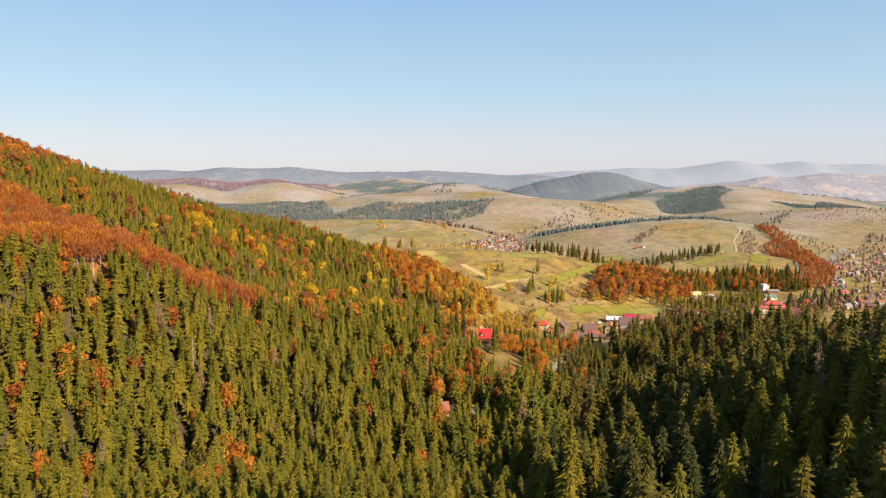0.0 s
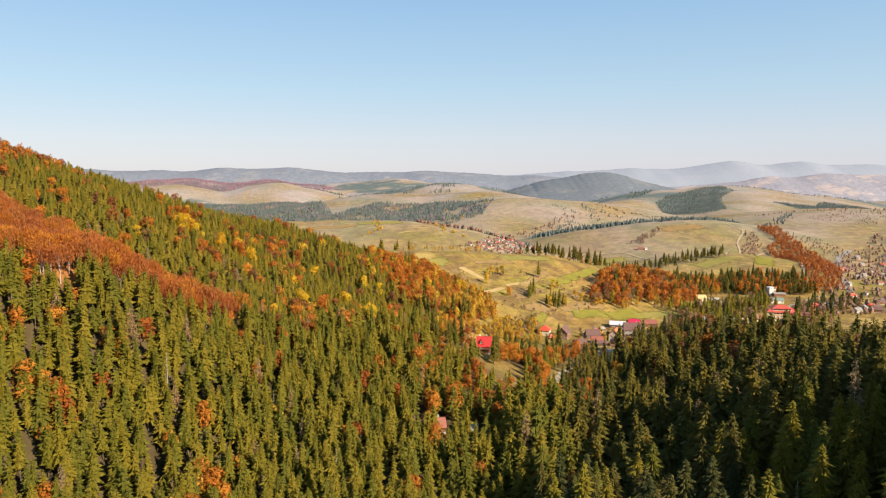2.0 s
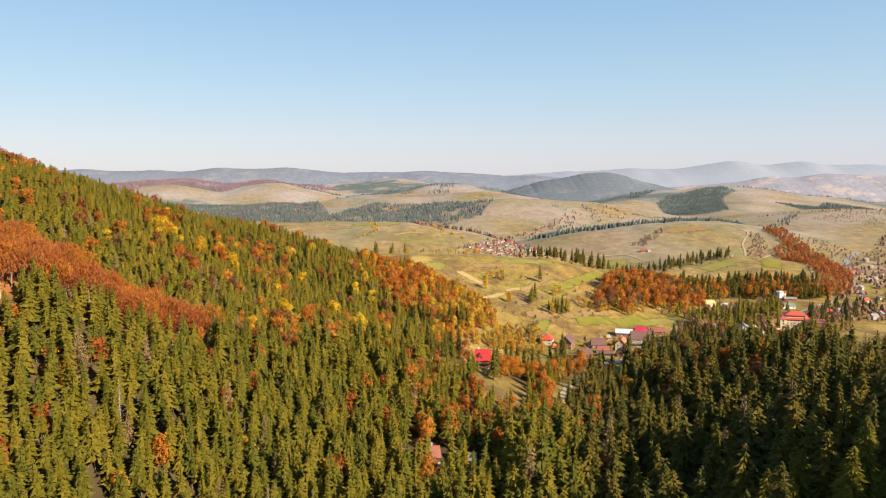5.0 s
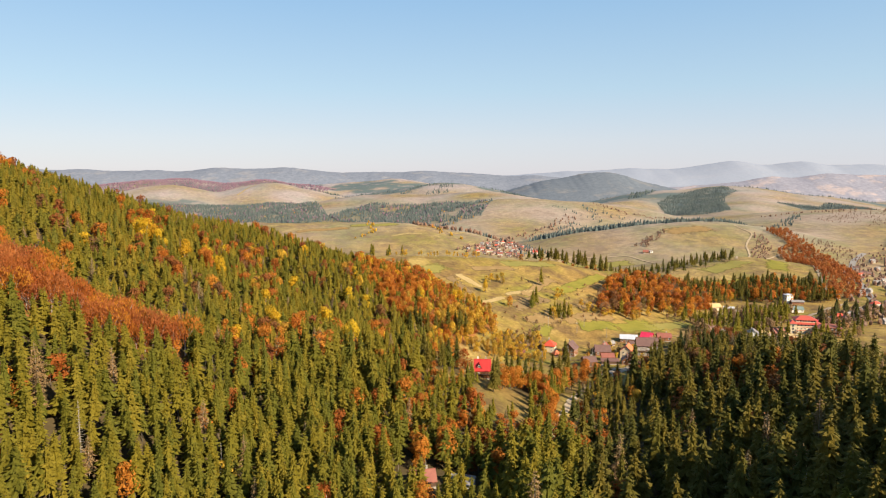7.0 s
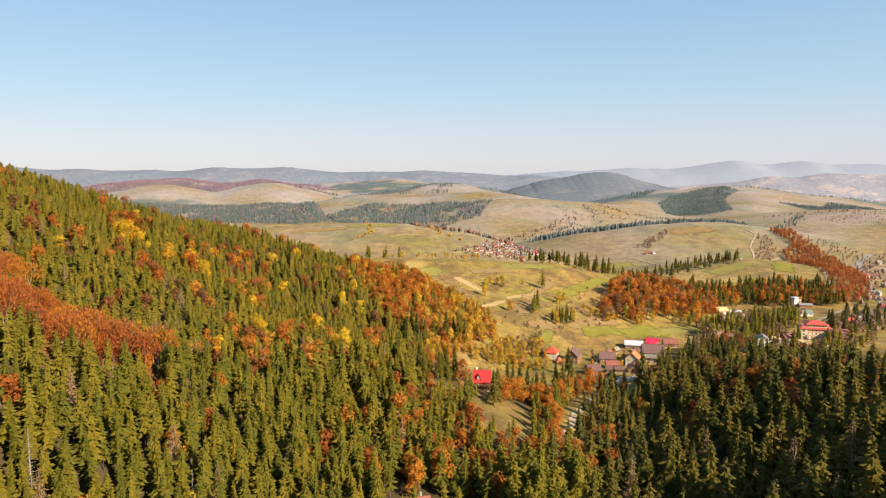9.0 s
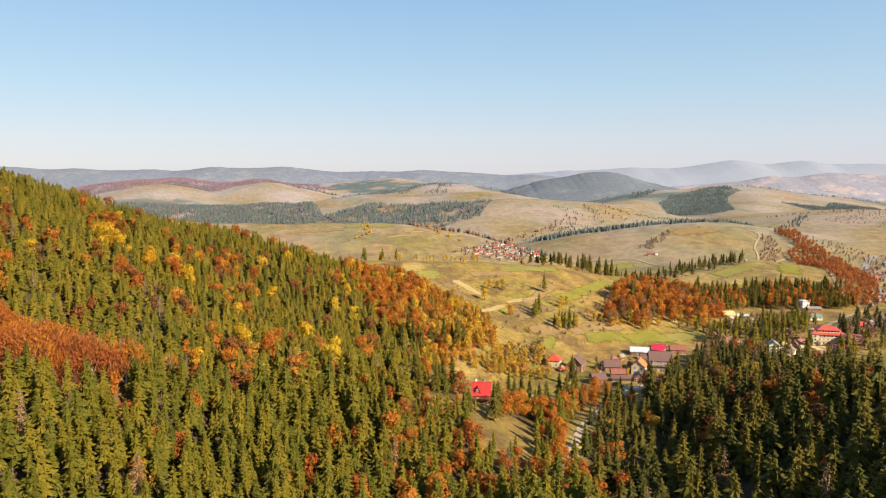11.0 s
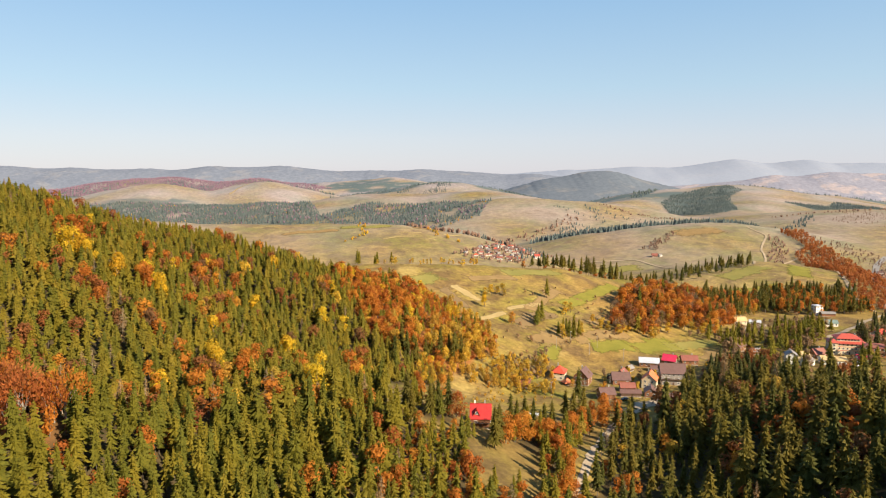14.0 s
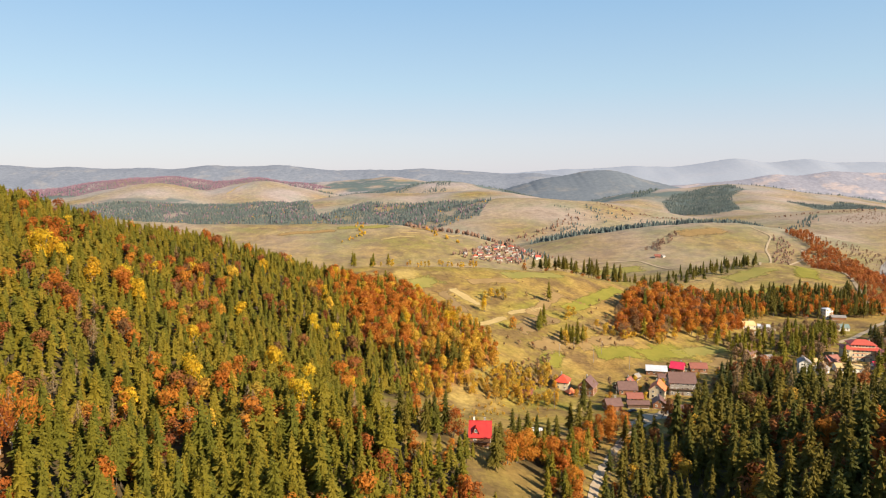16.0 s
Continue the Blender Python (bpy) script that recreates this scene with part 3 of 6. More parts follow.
def planted(name, shapes, spots, mats, seed, label, category="trees"):
    """Many trees joined into one object. spots: x, y, scale, lean-free; each gets one of the shapes, a turn and a tint."""
    r = np.random.RandomState(seed)
    pick = r.randint(0, len(shapes), len(spots))
    V, T, M, A, base = [], [], [], [], 0
    for k, (v, t, m) in enumerate(shapes):
        sp = spots[pick == k]
        if not len(sp):
            continue
        n = len(sp)
        ang = r.uniform(0, 6.283, n)
        c, s_ = np.cos(ang)[:, None], np.sin(ang)[:, None]
        sc = sp[:, 2][:, None]
        slim = sc * r.uniform(0.82, 1.18, n)[:, None]
        lean = r.normal(0, 0.018, (n, 2))
        x = (v[None, :, 0] * c - v[None, :, 1] * s_) * slim + lean[:, :1] * v[None, :, 2] + sp[:, 0][:, None]
        y = (v[None, :, 0] * s_ + v[None, :, 1] * c) * slim + lean[:, 1:] * v[None, :, 2] + sp[:, 1][:, None]
        z = v[None, :, 2] * sc + height(sp[:, 0], sp[:, 1])[:, None]
        V.append(np.stack([x, y, z], -1).reshape(-1, 3))
        T.append((t[None] + (base + np.arange(n) * len(v))[:, None, None]).reshape(-1, 3))
        M.append(np.tile(m, n))
        A.append(np.repeat(r.uniform(0, 1, n), len(v)))
        base += n * len(v)
    if not V:
        return None
    ob = mesh_object(name, np.concatenate(V), np.concatenate(T), mats, np.concatenate(M), np.concatenate(A))
    return tagged(ob, label, category, kind="stuff")


def scatter(poly, gap, seed, jitter=0.45):
    """An uneven planting grid inside a polygon."""
    r = np.random.RandomState(seed)
    px, py = [p[0] for p in poly], [p[1] for p in poly]
    gx, gy = np.meshgrid(np.arange(min(px), max(px), gap), np.arange(min(py), max(py), gap))
    gx = gx + (np.arange(gx.shape[0]) % 2)[:, None] * gap * 0.5
    x = (gx + r.uniform(-jitter, jitter, gx.shape) * gap).ravel()
    y = (gy + r.uniform(-jitter, jitter, gy.shape) * gap).ravel()
    keep = inside(x, y, poly)
    return x[keep], y[keep]


def spots_of(x, y, lo, hi, seed):
    r = np.random.RandomState(seed)
    return np.stack([x, y, r.uniform(lo, hi, len(x))], 1)


SPRUCE_HI = [spruce_shape(k, 18.5 + 1.5 * (k % 3), 5.8 - 0.3 * (k % 4), 64, True) for k in range(6)]
SPRUCE_NEAR = [spruce_shape(10 + k, 18.5 + 1.5 * (k % 3), 5.4 - 0.3 * (k % 4), 125, True) for k in range(6)]
SPRUCE_MID = [spruce_shape(20 + k, 17 + 1.5 * (k % 3), 6.1 - 0.3 * (k % 4), 46, False, 0.0, 0.24) for k in range(6)]
SPRUCE_HILL = [spruce_shape(30 + k, 8.8 + 1.1 * (k % 3), 4.5 - 0.2 * (k % 4), 32, False, 0.0, 0.22) for k in range(6)]
SPRUCE_FAR = [far_spruce_shape(40 + k, 16, 4.4) for k in range(4)]
LEAFY_HI = [leafy_shape(60 + k, 13.5, 5.2, 1300, 0.34, 0.06) for k in range(4)]
LEAFY_MID = [leafy_shape(70 + k, 13.5, 5.0, 430, 0.54, 0.06) for k in range(5)]
LEAFY_LOW = [leafy_shape(75 + k, 13.5, 5.2, 110, 1.0, 0.06) for k in range(4)]
LEAFY_FAR = [far_leafy_shape(80 + k, 13, 5.2) for k in range(4)]
TWIGGY = [twiggy_shape(86 + k, 15, 5.4, 500) for k in range(4)]
SHRUB = [leafy_shape(90 + k, 3.2, 1.9, 60, 0.4, 0.05) for k in range(3)]


def bare_shape(seed, tall):
    """A dead spruce: a grey pole with thin broken boughs."""
    r = random.Random(seed)
    s = Shape()
    s.limb((0, 0, -1.0), (0, 0, tall), 0.22, 0.03, 5, 0)
    for k in range(90):
        f = 0.15 + 0.83 * k / 90
        ang, ln = 2.39996 * k, (2.6 * (1 - f) + 0.3) * r.uniform(0.4, 1.1)
        s.limb((0, 0, tall * f), (ln * math.cos(ang), ln * math.sin(ang), tall * f - ln * r.uniform(-0.1, 0.4)), 0.06, 0.015, 3, 1)
        if k:
            s.t.append((len(s.v) - 12, len(s.v) - 6, len(s.v) - 5))
            s.m.append(1)
    return s.arrays()


def part(name, shape, mats, parent, label="", keep=None):
    """One mesh under a thing, from a Shape or from the triangles of one material of a tree."""
    v, t, m = shape if isinstance(shape, tuple) else shape.arrays()
    if keep is not None:
        t = t[m == keep]
        used = np.unique(t)
        renum = np.zeros(len(v), int)
        renum[used] = np.arange(len(used))
        v, t, m = v[used], renum[t], None
    ob = mesh_object(name, v, t, mats, m)
    ob.parent = parent
    return tagged(ob, label)


def tree_thing(name, shape, bark, leaves, label, category):
    root = tagged(new(name), label, category)
    part("trunk", shape, [bark], root, keep=0)
    part("crown", shape, [leaves], root, keep=1)
    return root


def place(proto, x, y, scale, turn, sink=0.0):
    z = float(height(x, y)) - sink
    return copy_thing(proto, pose(x, y, z, 0, 0, turn) @ Matrix.Diagonal((scale, scale, scale, 1)))


def remove(ob):
    for o in (*ob.children_recursive, ob):
        bpy.data.objects.remove(o)


wx, wy = scatter(NEAR_WOOD, 6.5, 11)
vx, vy = scatter([(-520, 40), (50, 40), (50, 330), (-520, 330)], 5.2, 13)
HILL = [(-700, 330), (-110, 300), (-40, 350), (-14, 420), (30, 500), (60, 560), (50, 620), (0, 660), (-110, 720), (-700, 700)]
keep = ~inside(wx, wy, HILL) & ((wy > 330) | (wx > 50))
vk = ~inside(vx, vy, HILL) & inside(vx, vy, NEAR_WOOD)
wx, wy = np.concatenate([wx[keep], vx[vk]]), np.concatenate([wy[keep], vy[vk]])
keep = np.ones(len(wx), bool)
hx, hy = scatter(NEAR_WOOD, 4.5, 12)
hk = inside(hx, hy, HILL)
# younger trees fill the gaps on the steep slope
fx, fy = scatter([(-330, 110), (-20, 110), (-20, 330), (-60, 420), (-330, 420)], 5.8, 15)
ux, uy = scatter([(-60, 325), (44, 335), (78, 412), (52, 424), (30, 412), (-5, 408), (-40, 415)], 5.0, 16)
fx, fy = np.concatenate([fx, ux]), np.concatenate([fy, uy])
fk = ~inside(fx, fy, HILL)
on_hill = np.concatenate([np.zeros(keep.sum(), bool), np.ones(hk.sum(), bool), np.zeros(fk.sum(), bool)])
young = np.concatenate([np.zeros(keep.sum() + hk.sum(), bool), np.ones(fk.sum(), bool)])
wx, wy = np.concatenate([wx[keep], hx[hk], fx[fk]]), np.concatenate([wy[keep], hy[hk], fy[fk]])
crest_d, _, crest_side = polyline_near(wx, wy, HILLS[0][0])
seen = (wy > 60) & (wx > -0.70 * wy - 60) & (wx < 0.70 * wy + 60) & ~((crest_side > 0) & (crest_d > 20) & (wx < -23) & (wy > 480))
seen &= polyline_near(wx, wy, ROAD)[0] > np.where(wy > 440, 5.5, 2.8)
seen &= ~inside(wx, wy, [(-10, 272), (18, 272), (18, 296), (-10, 296)])
seen &= ~inside(wx, wy, GLADE) & ~inside(wx, wy, STRIP_MEADOW)
seen &= (np.hypot(wx - 25, wy - 400) > 9.5) & ~inside(wx, wy, [(14, 384), (36, 384), (38, 412), (12, 412)])
seen &= ~((wx > 78) & (wy >= 290) & (wy < 520) & (np.random.RandomState(9).uniform(0, 1, len(wx)) < 0.28))
seen &= ~((wx > 45) & (wy < 290) & (np.random.RandomState(7).uniform(0, 1, len(wx)) < 0.32))
wx, wy, on_hill, young = wx[seen], wy[seen], on_hill[seen], young[seen]
band_d, _, band_side = polyline_near(wx, wy, HILLS[1][0])
crest_gap = polyline_near(wx, wy, HILLS[0][0])[0]
patch = ripple(wx, wy, 85, 31) + 0.6 * ripple(wx, wy, 30, 32)
speck = ripple(wx, wy, 26, 33)
dice = np.random.RandomState(5).uniform(0, 1, len(wx))
spire = np.random.RandomState(6).uniform(0, 1, len(wx))
# a beech belt runs down the spur; more beech along the summit
belt = (((band_side < 0) & (band_d < 14 + 4 * speck)) | ((band_side > 0) & (band_d < np.where(wx < -140, 5, 12) + 4 * speck))) & (wy > 190) & (wy < 303 + 4 * speck)
belt |= inside(wx, wy, [(-240, 318), (-170, 305), (-150, 350), (-235, 365)]) & (dice < 0.85)
leafy = belt.copy()
leafy |= (wx < -268 + 20 * speck) & (wy > 330) & (dice < 0.9)
leafy |= on_hill & (wx > -215) & (wx < -20) & (patch + 0.7 * speck > 0.6) & (dice < 0.42)
leafy |= ~on_hill & (patch > 1.2) & (dice < 0.5)
orange_zone = inside(wx, wy, ORANGE_ZONE)
leafy |= orange_zone & (dice < 0.64)
dull_zone = (wx > 80) & (wy > 300)
leafy |= dull_zone & (patch + speck > 0.1) & (dice < 0.40)
leafy |= inside(wx, wy, [(-10, 300), (60, 300), (110, 450), (40, 415), (0, 405)]) & (dice < 0.32)
leafy |= (dice < 0.035) & (wx < 60)
gold = leafy & ~belt & on_hill & (spire > np.where(orange_zone, 0.95, 0.88)) & (wx > -200)
ochre = leafy & ~belt & ~gold & (((spire < 0.10) & (wx > -110)) | (orange_zone & (wx > 14) & (spire < 0.72)))
dull = leafy & ((dull_zone & (spire > 0.3)) | (on_hill & ~orange_zone & ~belt & (spire > 0.35) & (spire < 0.75)))
ochre &= ~dull
gold &= ~dull
beech = leafy & ~gold & ~ochre & ~dull
dry = ~leafy & (spire < np.where(wx > 40, 0.034, 0.024))
green = ~leafy & ~dry
near = (wy < 225 - 0.2 * np.abs(wx)) & ~young
size = np.where(on_hill, np.where(leafy, 0.72, 0.9), 1.0) * np.where(young, 0.72, 1.0)
size = size * np.where(~on_hill & ~young & (wy < 330), np.where(wx < 25, 0.8, 0.78), 1.0)
size = size * np.where((wx > 25) & (wy < 300), 1.55, 1.0)
size = size * np.where(on_hill & (wx > -230) & (crest_gap > 45), 1.06, 1.0)
size = np.where((band_side > 0) & (band_d < 34) & (wx < -60), size * 0.88, size)
size = np.where(belt, 0.85, size)
size = np.where((wx > 78) & (wy >= 290) & (wy < 520), size * 1.2, size)
size = np.where(dry & on_hill, size * 0.55, size)
# trees beside the view made taller to throw shade into the hollow
size = np.where((wx > 92) & (wy < 168), size * 1.15, size)
size = np.where((wx > -5) & (wx < 110) & (wy > 335), size * 0.66, size)
size = np.where((wx > -32) & (wx < 17) & (wy > 335) & (wy < 392), size * 0.88, size)
size = size * np.random.RandomState(8).uniform(0.74, 1.18, len(wx))


def spots(sel):
    return np.stack([wx[sel], wy[sel], size[sel]], 1)


# the spruces that stand nearest under the flight are single things
own = green & ~young & (wx > -78) & (wx < 118) & (wy > 138) & (wy < 198)
protos = [tree_thing("spruce", sh, BARK, NEEDLES, "tall olive green spruce with drooping boughs in dense forest", "spruce") for sh in SPRUCE_NEAR]
# spruces in the hollow get the darkened needles in place of shade
shady = [tree_thing("spruce", sh, BARK, SHADY_NEEDLES, "tall spruce with drooping boughs in dense forest, shade put into its green", "spruce") for sh in SPRUCE_NEAR]
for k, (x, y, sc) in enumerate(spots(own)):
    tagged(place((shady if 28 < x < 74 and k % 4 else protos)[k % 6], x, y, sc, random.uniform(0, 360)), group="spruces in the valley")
for p in protos + shady:
    remove(p)
# right slope: its shade is painted into the needle colour
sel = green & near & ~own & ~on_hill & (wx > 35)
planted("spruce_forest_near_dark", SPRUCE_HI, spots(sel), [BARK, DUSKY_NEEDLES], 23, "tall spruces on a side slope, shade put into their green")
sel = green & near & ~own & ~on_hill & (wx <= 35)
planted("spruce_forest_near", SPRUCE_HI, spots(sel), [BARK, NEEDLES], 1, "dense olive green spruce forest on a steep slope")
sel = green & on_hill
planted("spruce_hillside", SPRUCE_HILL, spots(sel), [BARK, HILL_NEEDLES], 22, "dense young spruce forest covering a sunlit hillside")
# the side hill's shade goes into the needle colour as well
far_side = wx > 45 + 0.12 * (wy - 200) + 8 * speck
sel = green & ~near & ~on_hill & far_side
planted("spruce_forest_dark", SPRUCE_MID, spots(sel), [BARK, DUSKY_NEEDLES], 21, "dense spruce forest on a side hill, shade put into its green")
sel = green & ~near & ~on_hill & ~far_side
planted("spruce_forest", SPRUCE_MID, spots(sel), [BARK, NEEDLES], 2, "dense olive green spruce forest on a hillside")
planted("dry_spruces", SPRUCE_MID, spots(dry), [PALE_BARK, DRY_NEEDLES], 12, "pale brown dying spruces scattered through the forest")
planted("beech_belt", TWIGGY, spots(belt & (wx > -260) & (spire > 0.6)), [PALE_BARK, BEECH], 9, "belt of rust orange old beeches down a spur")
planted("red_beech_belt", TWIGGY, spots(belt & (wx > -260) & (spire <= 0.6)), [PALE_BARK, RED_BEECH], 10, "belt of red brown old beeches down a spur")
for nm, who, leaf, lab in (("beech_wood", beech & ~(belt & (wx > -260)), BEECH, "rust orange autumn beeches on the hillside"),
                           ("aspen_wood", gold, GOLD, "bright yellow autumn aspens among dark spruces"),
                           ("ochre_wood", ochre, OCHRE, "ochre and yellow brown autumn trees on the slope"),
                           ("dull_red_wood", dull, DULL_RED, "dull dark red trees among shaded spruces")):
    planted(nm + "_near", LEAFY_HI, spots(who & near), [BARK, leaf], 3, lab)
    planted(nm, LEAFY_MID, spots(who & ~near & (wx > -230)), [BARK, leaf], 4, lab)
    planted(nm + "_summit", LEAFY_LOW, spots(who & ~near & (wx <= -230)), [BARK, leaf], 4, lab)


bx, by = scatter([(-190, -60), (190, -60), (150, 58), (-150, 58)], 7.5, 17)
planted("spruce_forest_behind", SPRUCE_FAR, spots_of(bx, by, 0.8, 1.2, 18), [BARK, NEEDLES], 18, "olive green spruces high on the slope")


def wood(name, poly, gap, shapes, leaf, lo, hi, seed, label, thin=0.0, bark=None, clumped=None):
    x, y = scatter(poly, gap, seed)
    if clumped is not None:
        k = ripple(x, y, 190, seed) + 0.5 * ripple(x, y, 50, seed + 1) > clumped
        x, y = x[k], y[k]
    if thin:
        k = ripple(x, y, 60, seed) + np.random.RandomState(seed).uniform(-0.8, 0.8, len(x)) > thin - 1
        x, y = x[k], y[k]
    return planted(name, shapes, spots_of(x, y, lo, hi, seed), [bark or BARK, leaf], seed, label)


def tree_row(name, line, gap, spread, shapes, leaf, lo, hi, seed, label):
    r = random.Random(seed)
    pts = []
    for (ax, ay), (bx, by) in zip(line[:-1], line[1:]):
        n = max(1, int(math.hypot(bx - ax, by - ay) / gap))
        for k in range(n):
            f = (k + r.random()) / n
            pts.append((ax + (bx - ax) * f + r.gauss(0, spread), ay + (by - ay) * f + r.gauss(0, spread), r.uniform(lo, hi)))
    return planted(name, shapes, np.array(pts), [BARK, leaf], seed, label)


# woods round the meadow and the village
RED_WOOD = [(147, 672), (140, 640), (138, 624), (162, 631), (190, 655), (223, 661), (238, 682), (262, 710), (290, 800), (250, 785), (215, 778), (193, 758), (165, 715)]
wood("red_beech_wood", RED_WOOD, 8.2, LEAFY_MID, BEECH, 0.8, 1.2, 41, "rust orange autumn beech wood beside a meadow", 0.55)
wood("dull_beech_wood", RED_WOOD, 12, LEAFY_MID, DULL_RED, 0.7, 1.1, 97, "dark red beeches in an autumn wood", 0.6)
wood("bare_beech_wood", RED_WOOD, 15, TWIGGY, BARE_TWIGS, 0.6, 0.9, 98, "half bare brown trees in an autumn wood", 0.6)
wood("wood_edge_trees", [(138, 622), (140, 634), (190, 662), (223, 668), (240, 684), (225, 657), (190, 650), (164, 626)], 7.5, LEAFY_MID, OCHRE, 0.45, 0.75, 99, "ochre trees along the edge of a red wood", 0.4)
wood("red_wood_spruces", RED_WOOD, 17, SPRUCE_MID, NEEDLES, 0.55, 0.9, 42, "dark green spruces among red beeches")
MIX_WOOD = [(223, 661), (261, 719), (317, 786), (355, 775), (368, 778), (430, 785), (448, 860), (400, 872), (373, 876), (333, 866), (290, 836), (250, 785)]
wood("mixed_wood_spruces", MIX_WOOD, 8.0, SPRUCE_MID, DUSKY_NEEDLES, 0.65, 1.1, 43, "dark green spruces in a mixed wood", 0.4)
wood("mixed_wood_beeches", MIX_WOOD, 9.0, LEAFY_MID, BEECH, 0.75, 1.15, 44, "rust orange beeches in a mixed wood", 0.75)
wood("mixed_wood_ochre", MIX_WOOD, 13, LEAFY_MID, OCHRE, 0.5, 0.85, 100, "ochre trees in a mixed wood", 0.8)
wood("red_strip_wood", [(597, 1318), (648, 1331), (612, 1179), (613, 1114), (566, 1000), (520, 895), (474, 815), (446, 800), (453, 852), (491, 956), (540, 1145), (582, 1194)],
     6.8, LEAFY_LOW, RED_BEECH, 0.45, 0.8, 45, "rust red beech wood down a valley side", 0.3)
SLOPE_SCRUB = [(640, 1320), (690, 1260), (690, 1160), (630, 1075), (600, 1085), (625, 1180)]
RIDGE_SCRUB = [(860, 1640), (960, 1640), (1150, 1560), (940, 1330), (850, 1400), (800, 1500)]
wood("red_strip_slope", RIDGE_SCRUB, 11, LEAFY_LOW, RUSSET_SCRUB, 0.15, 0.32, 46, "red brown bushes over a hillside", 0.35, clumped=-0.3)
wood("red_strip_bushes", SLOPE_SCRUB, 9, LEAFY_LOW, RUSSET_SCRUB, 0.2, 0.4, 96, "red brown bushes over a hillside", 0.5)
tree_row("spruce_strip", [(250, 925), (294, 943), (338, 970), (384, 994), (415, 1015)], 3.0, 8, SPRUCE_MID, DUSKY_NEEDLES, 0.55, 0.95, 47, "row of dark spruces between fields")
tree_row("spruce_row_crest", [(95, 768), (130, 782), (160, 796), (195, 836), (245, 868)], 3.2, 5, SPRUCE_MID, DUSKY_NEEDLES, 0.6, 1.05, 48, "row of dark green spruces behind a meadow")
tree_row("orange_row_crest", [(90, 785), (240, 860)], 14, 4, LEAFY_MID, BEECH, 0.5, 0.8, 49, "small orange trees in a spruce row")
tree_row("yellow_bush_row", [(-46, 706), (0, 724), (50, 745)], 4.5, 3, LEAFY_MID, OCHRE, 0.25, 0.5, 50, "row of yellow bushes behind a meadow")
tree_row("small_spruce_row", [(-62, 722), (-34, 730)], 5, 3, SPRUCE_MID, NEEDLES, 0.6, 0.9, 51, "small group of dark spruces behind a meadow")
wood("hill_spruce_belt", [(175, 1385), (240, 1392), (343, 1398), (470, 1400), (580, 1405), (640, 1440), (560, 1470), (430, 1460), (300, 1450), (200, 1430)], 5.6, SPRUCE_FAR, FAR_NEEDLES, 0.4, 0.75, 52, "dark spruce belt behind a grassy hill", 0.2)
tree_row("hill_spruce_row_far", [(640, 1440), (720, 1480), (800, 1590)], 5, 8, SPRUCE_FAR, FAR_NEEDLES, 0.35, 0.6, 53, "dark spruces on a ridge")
tree_row("hut_copse", [(335, 1205), (356, 1225), (404, 1292)], 3.2, 6, LEAFY_LOW, RUSSET_SCRUB, 0.3, 0.6, 54, "small copse beside a farmstead")
tree_row("field_tree_line", [(-45, 1245), (20, 1242), (75, 1240), (120, 1240), (165, 1238)], 2.2, 5, LEAFY_FAR, RUSSET_SCRUB, 0.3, 0.7, 55, "brown tree line along a field edge")
tree_row("field_tree_line_spruces", [(-20, 1246), (60, 1242), (130, 1240)], 8, 5, SPRUCE_FAR, FAR_NEEDLES, 0.3, 0.6, 128, "small spruces along a field edge")
wood("bare_thicket", [(561, 1275), (575, 1265), (545, 1170), (505, 1107), (487, 1125), (520, 1180)], 6.5, LEAFY_FAR, RUSSET_SCRUB, 0.2, 0.4, 56, "brown thicket on a hillside", 0.4)
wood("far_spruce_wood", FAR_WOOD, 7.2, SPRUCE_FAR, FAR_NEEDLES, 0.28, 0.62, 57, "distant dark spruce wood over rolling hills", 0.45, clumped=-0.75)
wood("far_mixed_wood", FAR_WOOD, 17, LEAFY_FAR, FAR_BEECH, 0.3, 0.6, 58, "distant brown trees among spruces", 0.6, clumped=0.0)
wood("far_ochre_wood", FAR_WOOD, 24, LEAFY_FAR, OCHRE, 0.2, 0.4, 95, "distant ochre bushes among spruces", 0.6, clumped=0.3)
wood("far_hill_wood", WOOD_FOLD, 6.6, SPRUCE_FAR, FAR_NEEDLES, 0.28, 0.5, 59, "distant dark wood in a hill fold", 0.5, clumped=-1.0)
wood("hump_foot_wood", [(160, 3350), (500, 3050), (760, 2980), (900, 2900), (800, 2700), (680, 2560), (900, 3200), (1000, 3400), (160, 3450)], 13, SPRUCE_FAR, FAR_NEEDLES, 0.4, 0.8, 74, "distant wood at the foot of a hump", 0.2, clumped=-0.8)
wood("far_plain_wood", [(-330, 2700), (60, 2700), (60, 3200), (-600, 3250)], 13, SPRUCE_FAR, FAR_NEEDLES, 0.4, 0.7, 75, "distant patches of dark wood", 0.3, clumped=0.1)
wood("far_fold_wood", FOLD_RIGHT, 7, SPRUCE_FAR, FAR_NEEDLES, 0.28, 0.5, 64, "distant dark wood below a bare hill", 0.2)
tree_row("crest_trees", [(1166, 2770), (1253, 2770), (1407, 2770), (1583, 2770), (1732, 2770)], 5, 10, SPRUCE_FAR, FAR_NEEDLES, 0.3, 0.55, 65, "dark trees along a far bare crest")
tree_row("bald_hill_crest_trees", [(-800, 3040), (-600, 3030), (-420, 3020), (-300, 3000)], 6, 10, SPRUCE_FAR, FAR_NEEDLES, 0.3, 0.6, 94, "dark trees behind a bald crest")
tree_row("slope_hedge", [(420, 1900), (470, 1830), (540, 1790), (600, 1800)], 5, 8, LEAFY_FAR, RUSSET_SCRUB, 0.25, 0.45, 66, "brown hedge down a far pasture")
